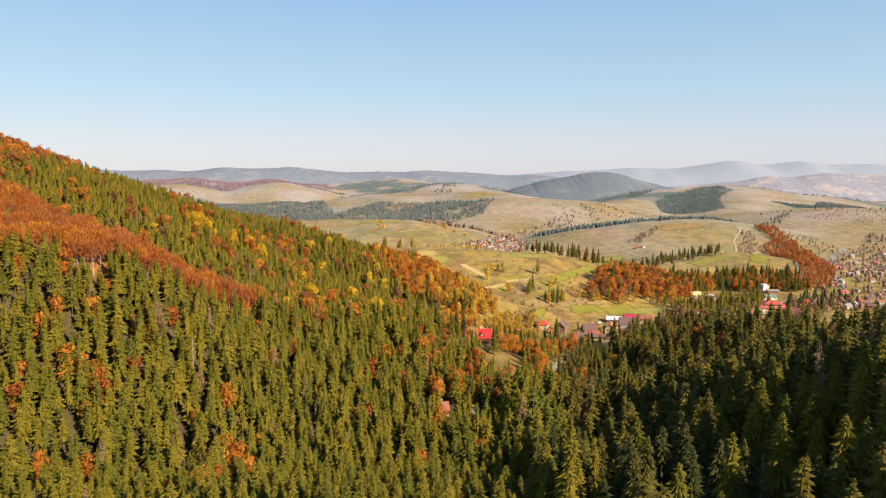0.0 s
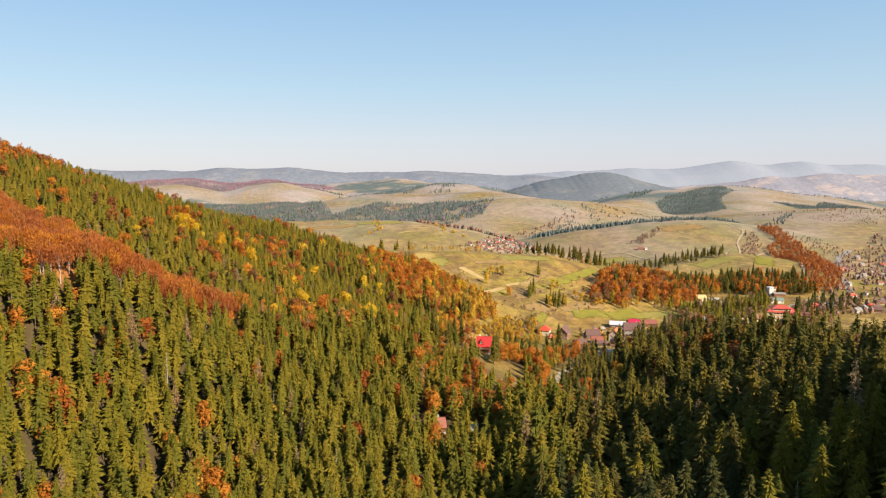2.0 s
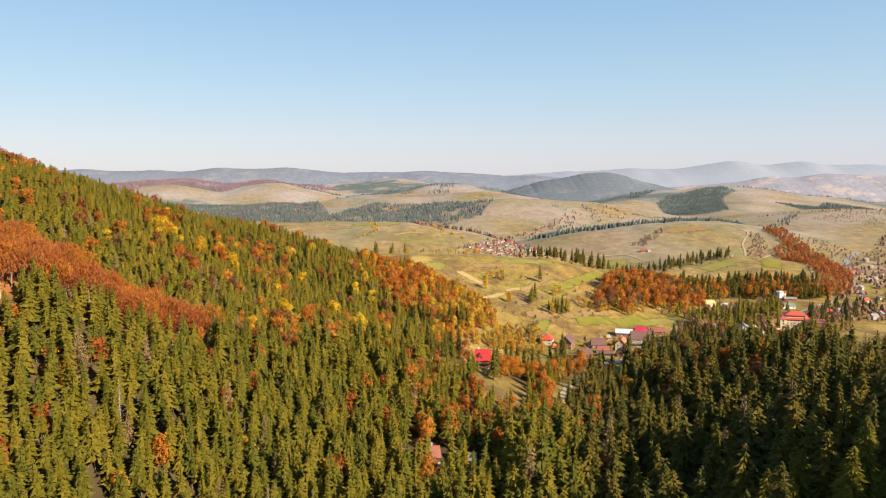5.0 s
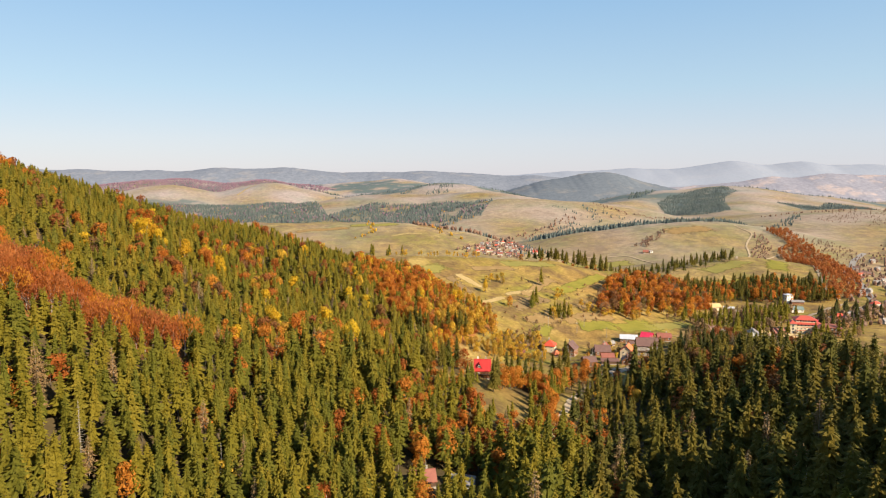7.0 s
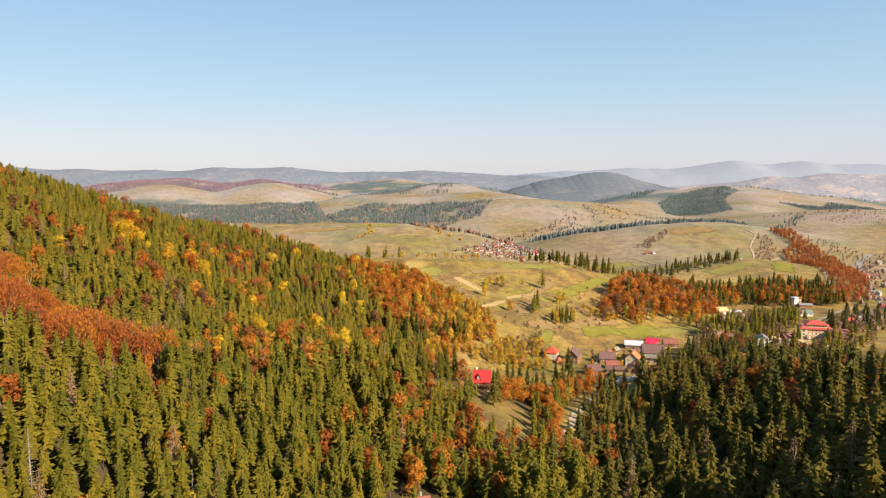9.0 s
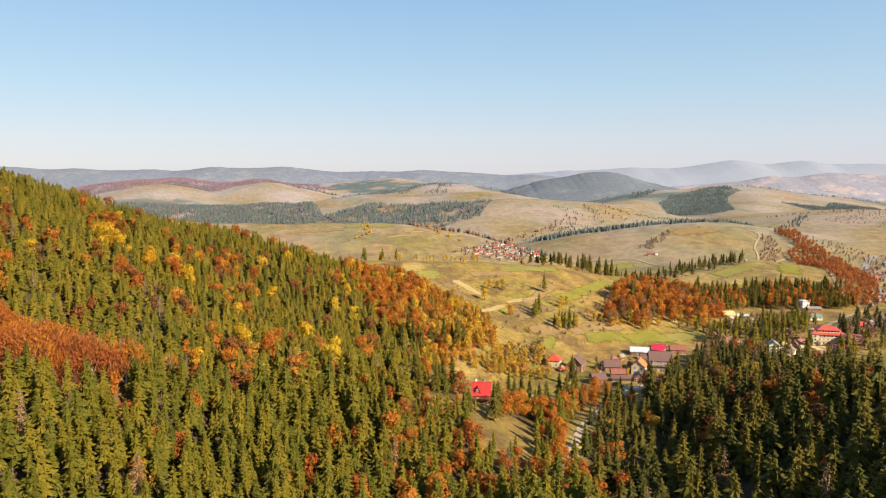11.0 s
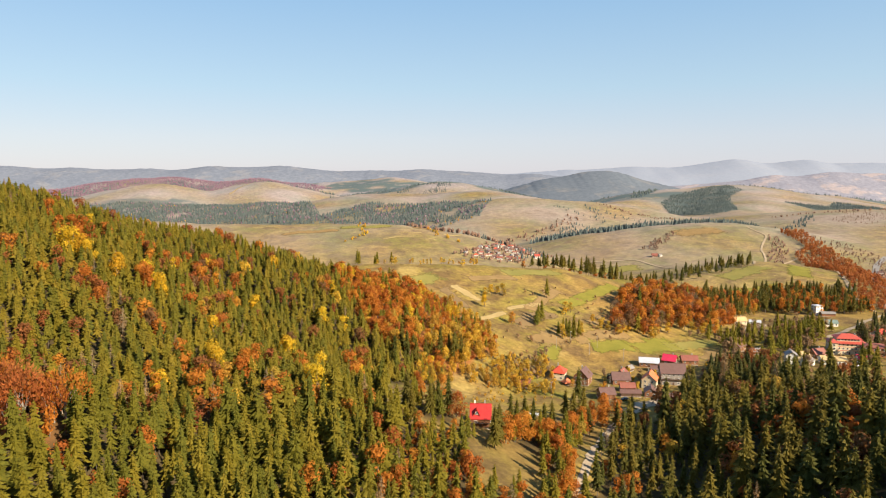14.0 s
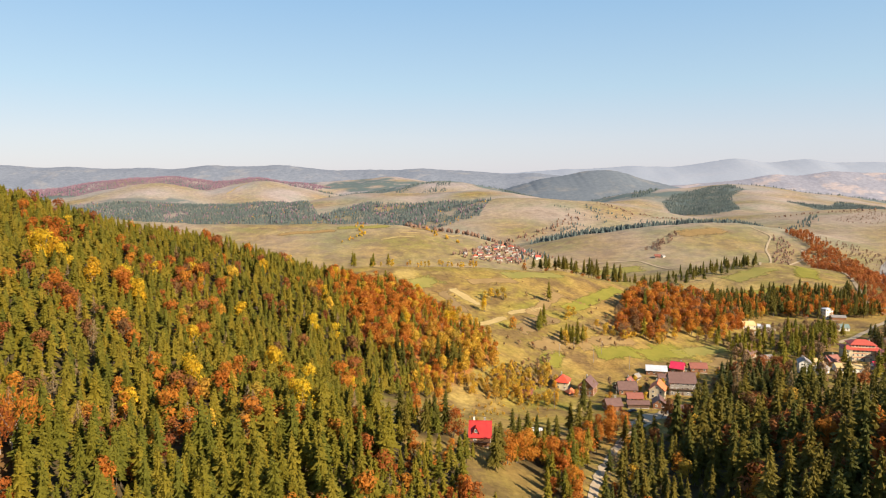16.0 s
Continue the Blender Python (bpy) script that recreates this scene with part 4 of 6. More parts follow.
tree_row("slope_spruces", [(380, 1850), (440, 1760), (520, 1720), (620, 1700)], 6, 8, SPRUCE_FAR, FAR_NEEDLES, 0.25, 0.45, 67, "dark spruces down a far pasture")
tree_row("valley_hedge", [(90, 1480), (180, 1560), (260, 1650), (330, 1760)], 6, 12, LEAFY_FAR, RUSSET_SCRUB, 0.3, 0.55, 68, "brown trees along a far stream")
tree_row("ridge_hedge", [(746, 1660), (811, 1655), (876, 1650), (960, 1650), (1100, 1655)], 7, 10, LEAFY_FAR, RUSSET_SCRUB, 0.25, 0.45, 69, "brown hedge along a bare ridge")
tree_row("hill_hedge", [(384, 1874), (392, 1727), (360, 1770), (300, 1860)], 10, 6, SPRUCE_FAR, FAR_NEEDLES, 0.3, 0.5, 60, "dark hedge trees on a far pasture")
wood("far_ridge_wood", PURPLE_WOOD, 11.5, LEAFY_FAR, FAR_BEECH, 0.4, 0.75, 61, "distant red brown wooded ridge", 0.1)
wood("meadow_shrubs", [(20, 600), (60, 570), (110, 590), (150, 690), (110, 740), (60, 700), (20, 660)], 15, SHRUB, BARE_TWIGS, 0.4, 0.9, 62, "low brown shrubs on a dry meadow", 0.95)
wood("slope_shrubs", [(-14, 480), (3, 493), (15, 501), (35, 515), (51, 548), (68, 544), (79, 538), (71, 500), (55, 499), (40, 497), (21, 493), (3, 476), (-8, 468)], 4.2, LEAFY_MID, OCHRE, 0.3, 0.55, 63, "dense ochre shrubs on a slope", 0.35)
wood("slope_trees", [(-6, 484), (20, 503), (41, 530), (45, 556), (30, 572), (10, 560), (-10, 520)], 7.5, LEAFY_MID, OCHRE, 0.5, 0.85, 76, "ochre and yellow trees on a slope", 0.45)
wood("slope_bare_shrubs", [(40, 520), (56, 560), (80, 575), (76, 540), (60, 515)], 5.5, SHRUB, BARE_TWIGS, 0.8, 1.6, 77, "bare brown shrubs on a slope", 0.5)
wood("meadow_tufts", [(14, 480), (30, 498), (60, 503), (74, 496), (48, 455), (34, 432), (18, 430)], 6.5, SHRUB, OCHRE, 0.25, 0.7, 78, "low yellow shrubs on a dry meadow", 0.7)

wood("slope_thicket", [(58, 590), (100, 585), (150, 625), (140, 660), (110, 650), (70, 625)], 10, SHRUB, BARE_TWIGS, 0.5, 1.1, 70, "bare brown thicket on a slope above houses", 0.75)
# shade beside the houses, put into the needles of these spruces
wood("hamlet_edge_spruces", [(152, 494), (200, 503), (220, 548), (200, 566), (178, 548), (162, 516)], 6.5, SPRUCE_MID, SHADY_NEEDLES, 0.7, 1.0, 72, "spruces beside the last houses, shade put into their dark colour", 0.3)
wood("hamlet_edge_beeches", [(176, 530), (205, 535), (226, 560), (222, 580), (196, 575)], 6.5, LEAFY_MID, DULL_RED, 0.7, 1.0, 73, "dull red beeches beside the last houses", 0.4)

# ---------------------------------------------------------------- roads and fields


def ribbon(name, line, width, mat, label, category, lift=0.15, step=3.0, wobble=0.0, seed=1, cover=None):
    """A strip of land or road that lies on the ground along a line."""
    r = random.Random(seed)
    pts = []
    for (ax, ay), (bx, by) in zip(line[:-1], line[1:]):
        n = max(2, int(math.hypot(bx - ax, by - ay) / step))
        pts += [(ax + (bx - ax) * k / n, ay + (by - ay) * k / n) for k in range(n)]
    pts.append(line[-1])
    p = np.array(pts, float)
    for _ in range(3):
        p[1:-1] = 0.25 * p[:-2] + 0.5 * p[1:-1] + 0.25 * p[2:]
    d = np.gradient(p, axis=0)
    side = np.stack([-d[:, 1], d[:, 0]], 1) / np.maximum(np.hypot(d[:, 0], d[:, 1]), 1e-6)[:, None]
    rows, k = [], max(3, int(width / step) + 2)
    edge = np.array([r.uniform(-wobble, wobble) for _ in range(len(p))])
    for f in np.linspace(-0.5, 0.5, k):
        q = p + side * ((f * width) + edge * abs(f) * 2)[:, None]
        rows.append(np.stack([q[:, 0], q[:, 1], height(q[:, 0], q[:, 1]) + lift], 1))
    v = np.stack(rows, 1).reshape(-1, 3)
    gi = np.arange(len(p) * k).reshape(len(p), k)
    q = np.stack([gi[:-1, :-1], gi[1:, :-1], gi[1:, 1:], gi[:-1, 1:]], -1).reshape(-1, 4)
    ob = tagged(mesh_object(name, v, q, [mat], smooth=True), label, category, kind="structure")
    across = 1 - 2 * np.abs(np.linspace(-0.5, 0.5, k))
    along = np.minimum(1, np.minimum(np.arange(len(p)), np.arange(len(p))[::-1]) * step / (0.5 * width))
    rim = ob.data.attributes.new("rim", 'FLOAT', 'POINT')
    rim.data.foreach_set("value", np.minimum(across[None, :], along[:, None]).astype(np.float32).ravel())
    return ob


def ragged(m):
    """Lets a patch of grass thin out unevenly towards its rim."""
    nt = m.node_tree
    pos = world_pos(nt)
    n = maths(nt, 'ADD', maths(nt, 'MULTIPLY', noise_tex(nt, 0.09, 4.0, 0.65, pos), 2.4), maths(nt, 'MULTIPLY', noise_tex(nt, 0.8, 3.0, 0.7, pos), 0.8))
    fac = maths(nt, 'MULTIPLY', maths(nt, 'SUBTRACT', maths(nt, 'ADD', maths(nt, 'MULTIPLY', attribute(nt, "rim"), 1.9), n), 2.05), 2.2)
    nt.links.new(maths(nt, 'MINIMUM', maths(nt, 'MAXIMUM', fac, 0.0), 0.92), nt.nodes["Principled BSDF"].inputs["Alpha"])
    return m


GRAVEL = rough_surface("pale_gravel", (0.27, 0.21, 0.145), (0.40, 0.32, 0.225), 0.2, 2.0, 0.95)
TRACK = rough_surface("earth_track", (0.30, 0.23, 0.145), (0.42, 0.33, 0.22), 0.1, 1.0, 0.95)
ASPHALT = rough_surface("grey_asphalt", (0.16, 0.15, 0.14), (0.24, 0.22, 0.20), 0.1, 2.0, 0.9)
STUBBLE = ragged(rough_surface("pale_stubble", (0.31, 0.225, 0.095), (0.42, 0.315, 0.14), 0.12, 1.2, 0.95))
PLOUGHED = ragged(rough_surface("ploughed_earth", (0.18, 0.118, 0.056), (0.26, 0.178, 0.082), 0.1, 0.8, 0.95))
GREEN_GRASS = ragged(rough_surface("fresh_green_grass", (0.165, 0.160, 0.026), (0.265, 0.225, 0.042), 0.08, 0.9, 0.95))
OLIVE_GRASS = ragged(rough_surface("olive_grass", (0.185, 0.175, 0.045), (0.270, 0.225, 0.065), 0.06, 0.7, 0.95))
RUSSET = ragged(rough_surface("russet_grass", (0.22, 0.142, 0.058), (0.31, 0.208, 0.088), 0.08, 0.7, 0.95))

ribbon("road", [p[:2] for p in ROAD[:-1]] + [(134, 496), (152, 501), (172, 505)], 3.2, GRAVEL, "pale gravel road through the valley", "road", 0.2, wobble=0.6)
ribbon("road_turnout", [(104, 474), (118, 490), (136, 499)], 9.0, GRAVEL, "gravel turning place beside the houses", "road", 0.26, wobble=1.5)
ribbon("road_town", [(430, 772), (417, 764), (375, 722), (349, 695), (320, 672)], 4.5, GRAVEL, "pale road into the town", "road", 0.3)
ribbon("road_town_main", [(377, 684), (461, 768), (511, 878), (533, 944), (641, 1112), (700, 1180)], 8.0, ASPHALT, "pale grey main road through the town", "road", 0.5, 8.0)
ribbon("road_yard", [(258, 690), (285, 712), (296, 730), (270, 722)], 8.0, GRAVEL, "gravel yard road", "road", 0.3, wobble=1.0)
ribbon("track_plain", [(164, 1172), (202, 1189), (308, 1165), (357, 1050), (396, 1000)], 3.0, TRACK, "pale earth track under a round hill", "track", 0.6, 6.0)
ribbon("track_hill", [(412, 1001), (440, 1060), (489, 1128), (500, 1160), (506, 1183), (530, 1225), (554, 1265), (548, 1330)], 3.0, TRACK, "pale earth track up a grassy hill", "track", 0.7, 6.0)
ribbon("track_hill_loop", [(505, 1110), (545, 1140), (560, 1180)], 3.5, TRACK, "earth track looping on a hill", "track", 0.7, 6.0)
ribbon("track_slope", [(526, 1070), (529, 1023), (451, 851), (436, 793)], 4.5, TRACK, "pale track beside a red wood", "track", 0.5, 6.0)
ribbon("track_bald_hill", [(-800, 2760), (-790, 2850), (-770, 2960)], 12.0, STUBBLE, "pale track up a bald hill", "track", 1.2, 12.0)
for a, b, w, m, lab in (((20, 594), (58, 632), 8, STUBBLE, "pale stubble strip on a hillside meadow"),
                        ((18, 672), (42, 645), 12, STUBBLE, "pale stubble strip on a meadow"),
                        ((58, 637), (90, 661), 8, STUBBLE, "dry straw coloured strip on a meadow"),
                        ((10, 665), (28, 625), 13, PLOUGHED, "brown ploughed strip on a meadow"),
                        ((-20, 655), (10, 690), 26, OLIVE_GRASS, "olive green pasture strip"),
                        ((104, 660), (168, 745), 20, GREEN_GRASS, "fresh green pasture strip"),
                        ((60, 720), (120, 755), 26, OLIVE_GRASS, "olive pasture near a crest"),
                        ((30, 690), (75, 715), 18, RUSSET, "russet dry grass strip"),
                        ((75, 640), (108, 700), 16, RUSSET, "russet dry grass strip"),
                        ((76, 562), (86, 594), 19, GREEN_GRASS, "fresh green garden plot on a slope"),
                        ((110, 594), (150, 606), 28, GREEN_GRASS, "fresh green meadow above houses"),
                        ((140, 600), (186, 626), 32, GREEN_GRASS, "fresh green meadow above houses"),
                        ((70, 588), (110, 622), 26, RUSSET, "russet scrub on a slope above houses"),
                        ((98, 600), (150, 632), 22, RUSSET, "russet scrub on a slope above houses"),
                        ((60, 610), (96, 646), 22, PLOUGHED, "brown scrub on a slope above houses"),
                        ((120, 628), (142, 660), 20, RUSSET, "russet scrub below a red wood"),
                        ((186, 590), (214, 612), 30, RUSSET, "russet scrub between gardens"),
                        ((170, 615), (225, 640), 20, OLIVE_GRASS, "olive meadow beside a red wood"),
                        ((-77, 1126), (-21, 1150), 8, STUBBLE, "pale stubble strip on a broad field"),
                        ((-55, 1167), (-15, 1176), 8, STUBBLE, "pale stubble strip on a broad field"),
                        ((10, 1192), (48, 1215), 12, STUBBLE, "pale stubble strip on a broad field"),
                        ((-266, 1203), (-240, 1197), 8, STUBBLE, "pale stubble strip on a broad field"),
                        ((-190, 1250), (-110, 1255), 22, GREEN_GRASS, "green field strip"),
                        ((-150, 1190), (-60, 1215), 30, OLIVE_GRASS, "olive field strip"),
                        ((-230, 1150), (-140, 1175), 24, RUSSET, "russet fallow strip"),
                        ((-40, 1215), (20, 1235), 22, RUSSET, "russet fallow strip"),
                        ((190, 1120), (310, 1130), 40, OLIVE_GRASS, "flat olive field below a hill"),
                        ((340, 935), (420, 985), 40, OLIVE_GRASS, "olive pasture among spruces"),
                        ((430, 925), (470, 1000), 36, GREEN_GRASS, "green sunlit pasture"),
                        ((300, 880), (400, 900), 22, GREEN_GRASS, "green sunlit pasture edge"),
                        ((400, 1290), (500, 1300), 60, RUSSET, "russet pasture on a round hill")):
    far = a[1] > 800
    ribbon("field", [a, ((a[0] + b[0]) / 2, (a[1] + b[1]) / 2), b], w, m, lab, "field", 0.5 if far else 0.16, 8.0 if far else 3.0, 0.06 * w, int(a[0]))

# ---------------------------------------------------------------- houses


def plain(name, dark, light, roughness=0.7, scale=0.6, fine=6.0, metal=0.0):
    return rough_surface(name, dark, light, scale, fine, roughness, 0.02, metal)


WOOD_WALL = plain("brown_boarding", (0.15, 0.060, 0.025), (0.26, 0.115, 0.050))
CREAM_WALL = plain("cream_render", (0.50, 0.41, 0.26), (0.62, 0.52, 0.35), 0.9)
WHITE_WALL = plain("white_render", (0.66, 0.63, 0.57), (0.80, 0.77, 0.71), 0.9)
GREY_WALL = plain("grey_blockwork", (0.19, 0.17, 0.15), (0.30, 0.27, 0.24), 0.95)
STONE = plain("grey_stone", (0.26, 0.24, 0.21), (0.42, 0.39, 0.34), 0.95)
TRIM = plain("white_trim", (0.66, 0.64, 0.60), (0.78, 0.76, 0.72), 0.5)
DARK_WOOD = plain("dark_stained_wood", (0.060, 0.032, 0.020), (0.120, 0.065, 0.038), 0.7)
HOTEL_ROOF = plain("dull_red_tile_roof", (0.36, 0.055, 0.036), (0.46, 0.085, 0.052), 0.6)
RED_ROOF = plain("bright_red_sheet_roof", (0.33, 0.012, 0.012), (0.43, 0.026, 0.020), 0.5)
ORANGE_ROOF = plain("orange_tile_roof", (0.50, 0.125, 0.045), (0.66, 0.20, 0.080), 0.7)
SCARLET_ROOF = plain("scarlet_tile_roof", (0.48, 0.050, 0.024), (0.62, 0.085, 0.036), 0.6)
PINK_ROOF = plain("crimson_sheet_roof", (0.46, 0.016, 0.055), (0.58, 0.035, 0.085), 0.5)
BROWN_ROOF = plain("chocolate_sheet_roof", (0.105, 0.055, 0.045), (0.165, 0.092, 0.075), 0.55)
RUST_ROOF = plain("rust_brown_roof", (0.19, 0.060, 0.042), (0.27, 0.095, 0.062), 0.6)
GREY_ROOF = plain("grey_slate_roof", (0.17, 0.15, 0.14), (0.27, 0.25, 0.23), 0.7)
TAN_ROOF = plain("tan_sheet_roof", (0.46, 0.31, 0.13), (0.58, 0.42, 0.20), 0.7)
PALE_ROOF = plain("bare_metal_roof", (0.55, 0.56, 0.58), (0.72, 0.73, 0.75), 0.35, 0.4, 4.0, 0.3)
GREEN_ROOF = plain("dull_green_roof", (0.12, 0.17, 0.15), (0.19, 0.24, 0.21), 0.7)
GLASS, glnt, glb = nodes_of("window_glass")
glb.inputs["Base Color"].default_value = (0.03, 0.035, 0.04, 1)
glb.inputs["Roughness"].default_value = 0.08


def box(s, x0, y0, z0, x1, y1, z1, mat=0):
    s.add([(x, y, z) for z in (z0, z1) for y in (y0, y1) for x in (x0, x1)],
          [(0, 2, 1), (1, 2, 3), (4, 5, 6), (5, 7, 6), (0, 1, 4), (1, 5, 4), (2, 6, 3), (3, 6, 7), (0, 4, 2), (2, 4, 6), (1, 3, 5), (3, 7, 5)], mat)


def slab(s, a, b, c, d, thick, mat=0):
    """A thick sheet over four corners (or three, with d left out)."""
    top = [Vector(p) for p in ((a, b, c, d) if d else (a, b, c))]
    n = (top[1] - top[0]).cross(top[2] - top[0]).normalized() * thick
    k = len(top)
    v = [tuple(p) for p in top] + [tuple(p - n) for p in top]
    tris = [(0, 1, 2), (k, k + 2, k + 1)] + ([(0, 2, 3), (k, k + 3, k + 2)] if k == 4 else [])
    for i in range(k):
        j = (i + 1) % k
        tris += [(i, k + i, k + j), (i, k + j, j)]
    s.add(v, tris, mat)


def window_part(root, x, y, z, turn, w=1.0, h=1.25):
    """A window in a wall: frame, glass, sill."""
    f = Shape()
    t = 0.09
    box(f, -w / 2 - t, -0.05, -t, -w / 2, 0.05, h + t)
    box(f, w / 2, -0.05, -t, w / 2 + t, 0.05, h + t)
    box(f, -w / 2, -0.05, h, w / 2, 0.05, h + t)
    box(f, -w / 2, -0.05, -t, w / 2, 0.05, 0)
    box(f, -0.03, -0.04, 0, 0.03, 0.04, h)
    win = part("window", f, [TRIM], root)
    win.matrix_basis = pose(x, y, z, 0, 0, turn)
    g = Shape()
    box(g, -w / 2, -0.03, 0, w / 2, 0.015, h)
    part("pane", g, [GLASS], win)
    return win


def house(x, y, turn, w, d, h, rise, wall_mat, roof_mat, label, category="house", hip=False, storeys=1, chimney=True, windows=True, over=0.55, upper=None, balcony=False, name="house", drop=0.0):
    """A house with its ridge along its own x axis. w: length, d: depth, h: eaves height, rise: of the roof."""
    root = tagged(new(name), label, category)
    base = min(float(height(x + u, y + v)) for u in (-w / 3, 0, w / 3) for v in (-d / 3, 0, d / 3)) - 0.1 - drop
    top_g = max(float(height(x + u, y + v)) for u in (-w / 3, 0, w / 3) for v in (-d / 3, 0, d / 3))
    f = Shape()
    box(f, -w / 2 - 0.12, -d / 2 - 0.12, -1.2, w / 2 + 0.12, d / 2 + 0.12, 0.45)
    part("foundation", f, [STONE], root)
    s = Shape()
    X, Y = w / 2, d / 2
    split_at = h * 0.5 if upper else h
    box(s, -X, -Y, 0.45, X, Y, split_at, 0)
    if upper:
        box(s, -X - 0.02, -Y - 0.02, split_at, X + 0.02, Y + 0.02, h, 1)
    if not hip:
        for e in (-1, 1):
            s.add([(e * X, -Y, h), (e * X, Y, h), (e * X, 0, h + rise), (e * (X - 0.3), -Y, h), (e * (X - 0.3), Y, h), (e * (X - 0.3), 0, h + rise)],
                  [(0, 1, 2) if e > 0 else (0, 2, 1), (3, 5, 4) if e > 0 else (3, 4, 5), (0, 2, 5), (0, 5, 3), (1, 4, 5), (1, 5, 2)], 1 if upper else 0)
    part("wall", s, [wall_mat] + ([upper] if upper else []), root)
    r = Shape()
    th = 0.16
    k = rise / Y
    ex, ey, ez = X + over, Y + over, h - over * k + th
    tz = h + rise + th
    if hip:
        rx = max(X - Y, 0.3)
        tz = h + rise
        top = [(-ex, -ey, ez), (ex, -ey, ez), (ex, ey, ez), (-ex, ey, ez), (-rx, 0, tz), (rx, 0, tz)]
        low = [(a, b, ez - 0.22) for a, b, _ in top[:4]]
        r.add(top + low, [(0, 1, 5), (0, 5, 4), (1, 2, 5), (2, 3, 4), (2, 4, 5), (3, 0, 4), (6, 8, 7), (6, 9, 8),
                          (0, 6, 7), (0, 7, 1), (1, 7, 8), (1, 8, 2), (2, 8, 9), (2, 9, 3), (3, 9, 6), (3, 6, 0)], 0)
    else:
        ring = [(-ey, ez), (0, tz), (ey, ez), (ey, ez - th), (0, tz - th), (-ey, ez - th)]
        r.add([(e * ex, a, b) for e in (-1, 1) for a, b in ring],
              [(0, 6, 7), (0, 7, 1), (1, 7, 8), (1, 8, 2), (2, 8, 9), (2, 9, 3), (3, 9, 10), (3, 10, 4), (4, 10, 11), (4, 11, 5), (5, 11, 6), (5, 6, 0),
               (0, 1, 4), (0, 4, 5), (1, 2, 3), (1, 3, 4), (6, 10, 7), (6, 11, 10), (7, 9, 8), (7, 10, 9)], 0)
        cap = Shape()
        box(cap, -ex - 0.03, -0.16, tz - 0.06, ex + 0.03, 0.16, tz + 0.08)
        part("ridge_cap", cap, [roof_mat], root)
    part("roof", r, [roof_mat], root)
    if chimney:
        c = Shape()
        box(c, X * 0.35, Y * 0.2, h + rise * 0.4, X * 0.35 + 0.6, Y * 0.2 + 0.6, h + rise + 0.9)
        box(c, X * 0.35 - 0.08, Y * 0.2 - 0.08, h + rise + 0.9, X * 0.35 + 0.68, Y * 0.2 + 0.68, h + rise + 1.05)
        part("chimney", c, [STONE], root)
    if windows:
        sh = (h - 0.45) / storeys
        for fl in range(storeys):
            z = 0.45 + fl * sh + sh * 0.36
            for side, run, px, py, tn in ((0, w, 0, -Y, 0), (1, d, X, 0, 90), (2, d, -X, 0, -90)):
                n = max(1, int(run / 2.7))
                for i in range(n):
                    u = (i + 0.5) / n * run - run / 2
                    if side == 0 and fl == 0 and i == n // 2:
                        continue
                    o = 0.05
                    window_part(root, u if side == 0 else px + math.copysign(o, px), py - o if side == 0 else u, z, tn, 1.0, min(1.3, sh * 0.45))
        if not hip and rise > 2.2:
            for e in (-1, 1):
                window_part(root, e * (X + 0.05), 0, h + rise * 0.25, 90 * e, 0.9, 1.0)
        dr = Shape()
        box(dr, -0.5, -Y - 0.08, 0.3, 0.5, -Y + 0.02, 2.4)
        part("door", dr, [DARK_WOOD], root)
    if balcony:
        b = Shape()
        zb = 0.45 + (h - 0.45) * 0.5
        box(b, -X, -Y - 1.3, zb - 0.15, X, -Y, zb)
        box(b, -X, -Y - 1.3, zb + 0.85, X, -Y - 1.22, zb + 0.95)
        for i in range(int(w / 0.5)):
            box(b, -X + i * 0.5, -Y - 1.29, zb, -X + i * 0.5 + 0.08, -Y - 1.23, zb + 0.85)
        for e in (-1, 1):
            box(b, e * (X - 0.1) - 0.1, -Y - 1.3, -0.6, e * (X - 0.1) + 0.1, -Y - 1.1, zb)
        part("balcony", b, [DARK_WOOD], root)
    root.matrix_basis = pose(x, y, base + 0.25 * (top_g - base), 0, 0, turn)
    return root


# the cottage in the clearing
cottage = house(25, 400, -4, 7.6, 6.6, 4.6, 4.4, WOOD_WALL, RED_ROOF, "wooden cottage with a steep bright red sheet roof", storeys=1, balcony=True)
s = Shape()
s.add([(-2.6, -3.0, 5.6), (-0.6, -3.0, 5.6), (-1.6, -3.0, 7.6), (-2.6, -0.9, 5.6), (-0.6, -0.9, 5.6), (-1.6, -0.9, 7.6)], [(0, 1, 2), (3, 5, 4), (0, 3, 4), (0, 4, 1)], 0)
part("dormer_wall", s, [WOOD_WALL], cottage)
s = Shape()
slab(s, (-2.9, -3.3, 5.2), (-1.6, -3.3, 7.9), (-1.6, -0.7, 7.9), (-2.9, -0.7, 5.2), -0.12)
slab(s, (-1.6, -3.3, 7.9), (-0.3, -3.3, 5.2), (-0.3, -0.7, 5.2), (-1.6, -0.7, 7.9), -0.12)
part("dormer_roof", s, [RED_ROOF], cottage)
window_part(cottage, -1.6, -3.05, 5.8, 0, 0.8, 0.9)
s = Shape()
box(s, -2.6, 0.7, 7.4, -2.0, 1.3, 10.1)
part("chimney", s, [WHITE_WALL], cottage)
# cottages down in the wood
house(-2, 284, 12, 8.0, 6.0, 2.6, 2.6, DARK_WOOD, RUST_ROOF, "small dark cottage with a dull red roof among trees", "cottage", windows=True, name="cottage")
house(11, 287, -14, 9.0, 5.5, 2.4, 1.8, DARK_WOOD, GREY_ROOF, "low wooden shed with a grey brown roof", "shed", chimney=False, name="shed")
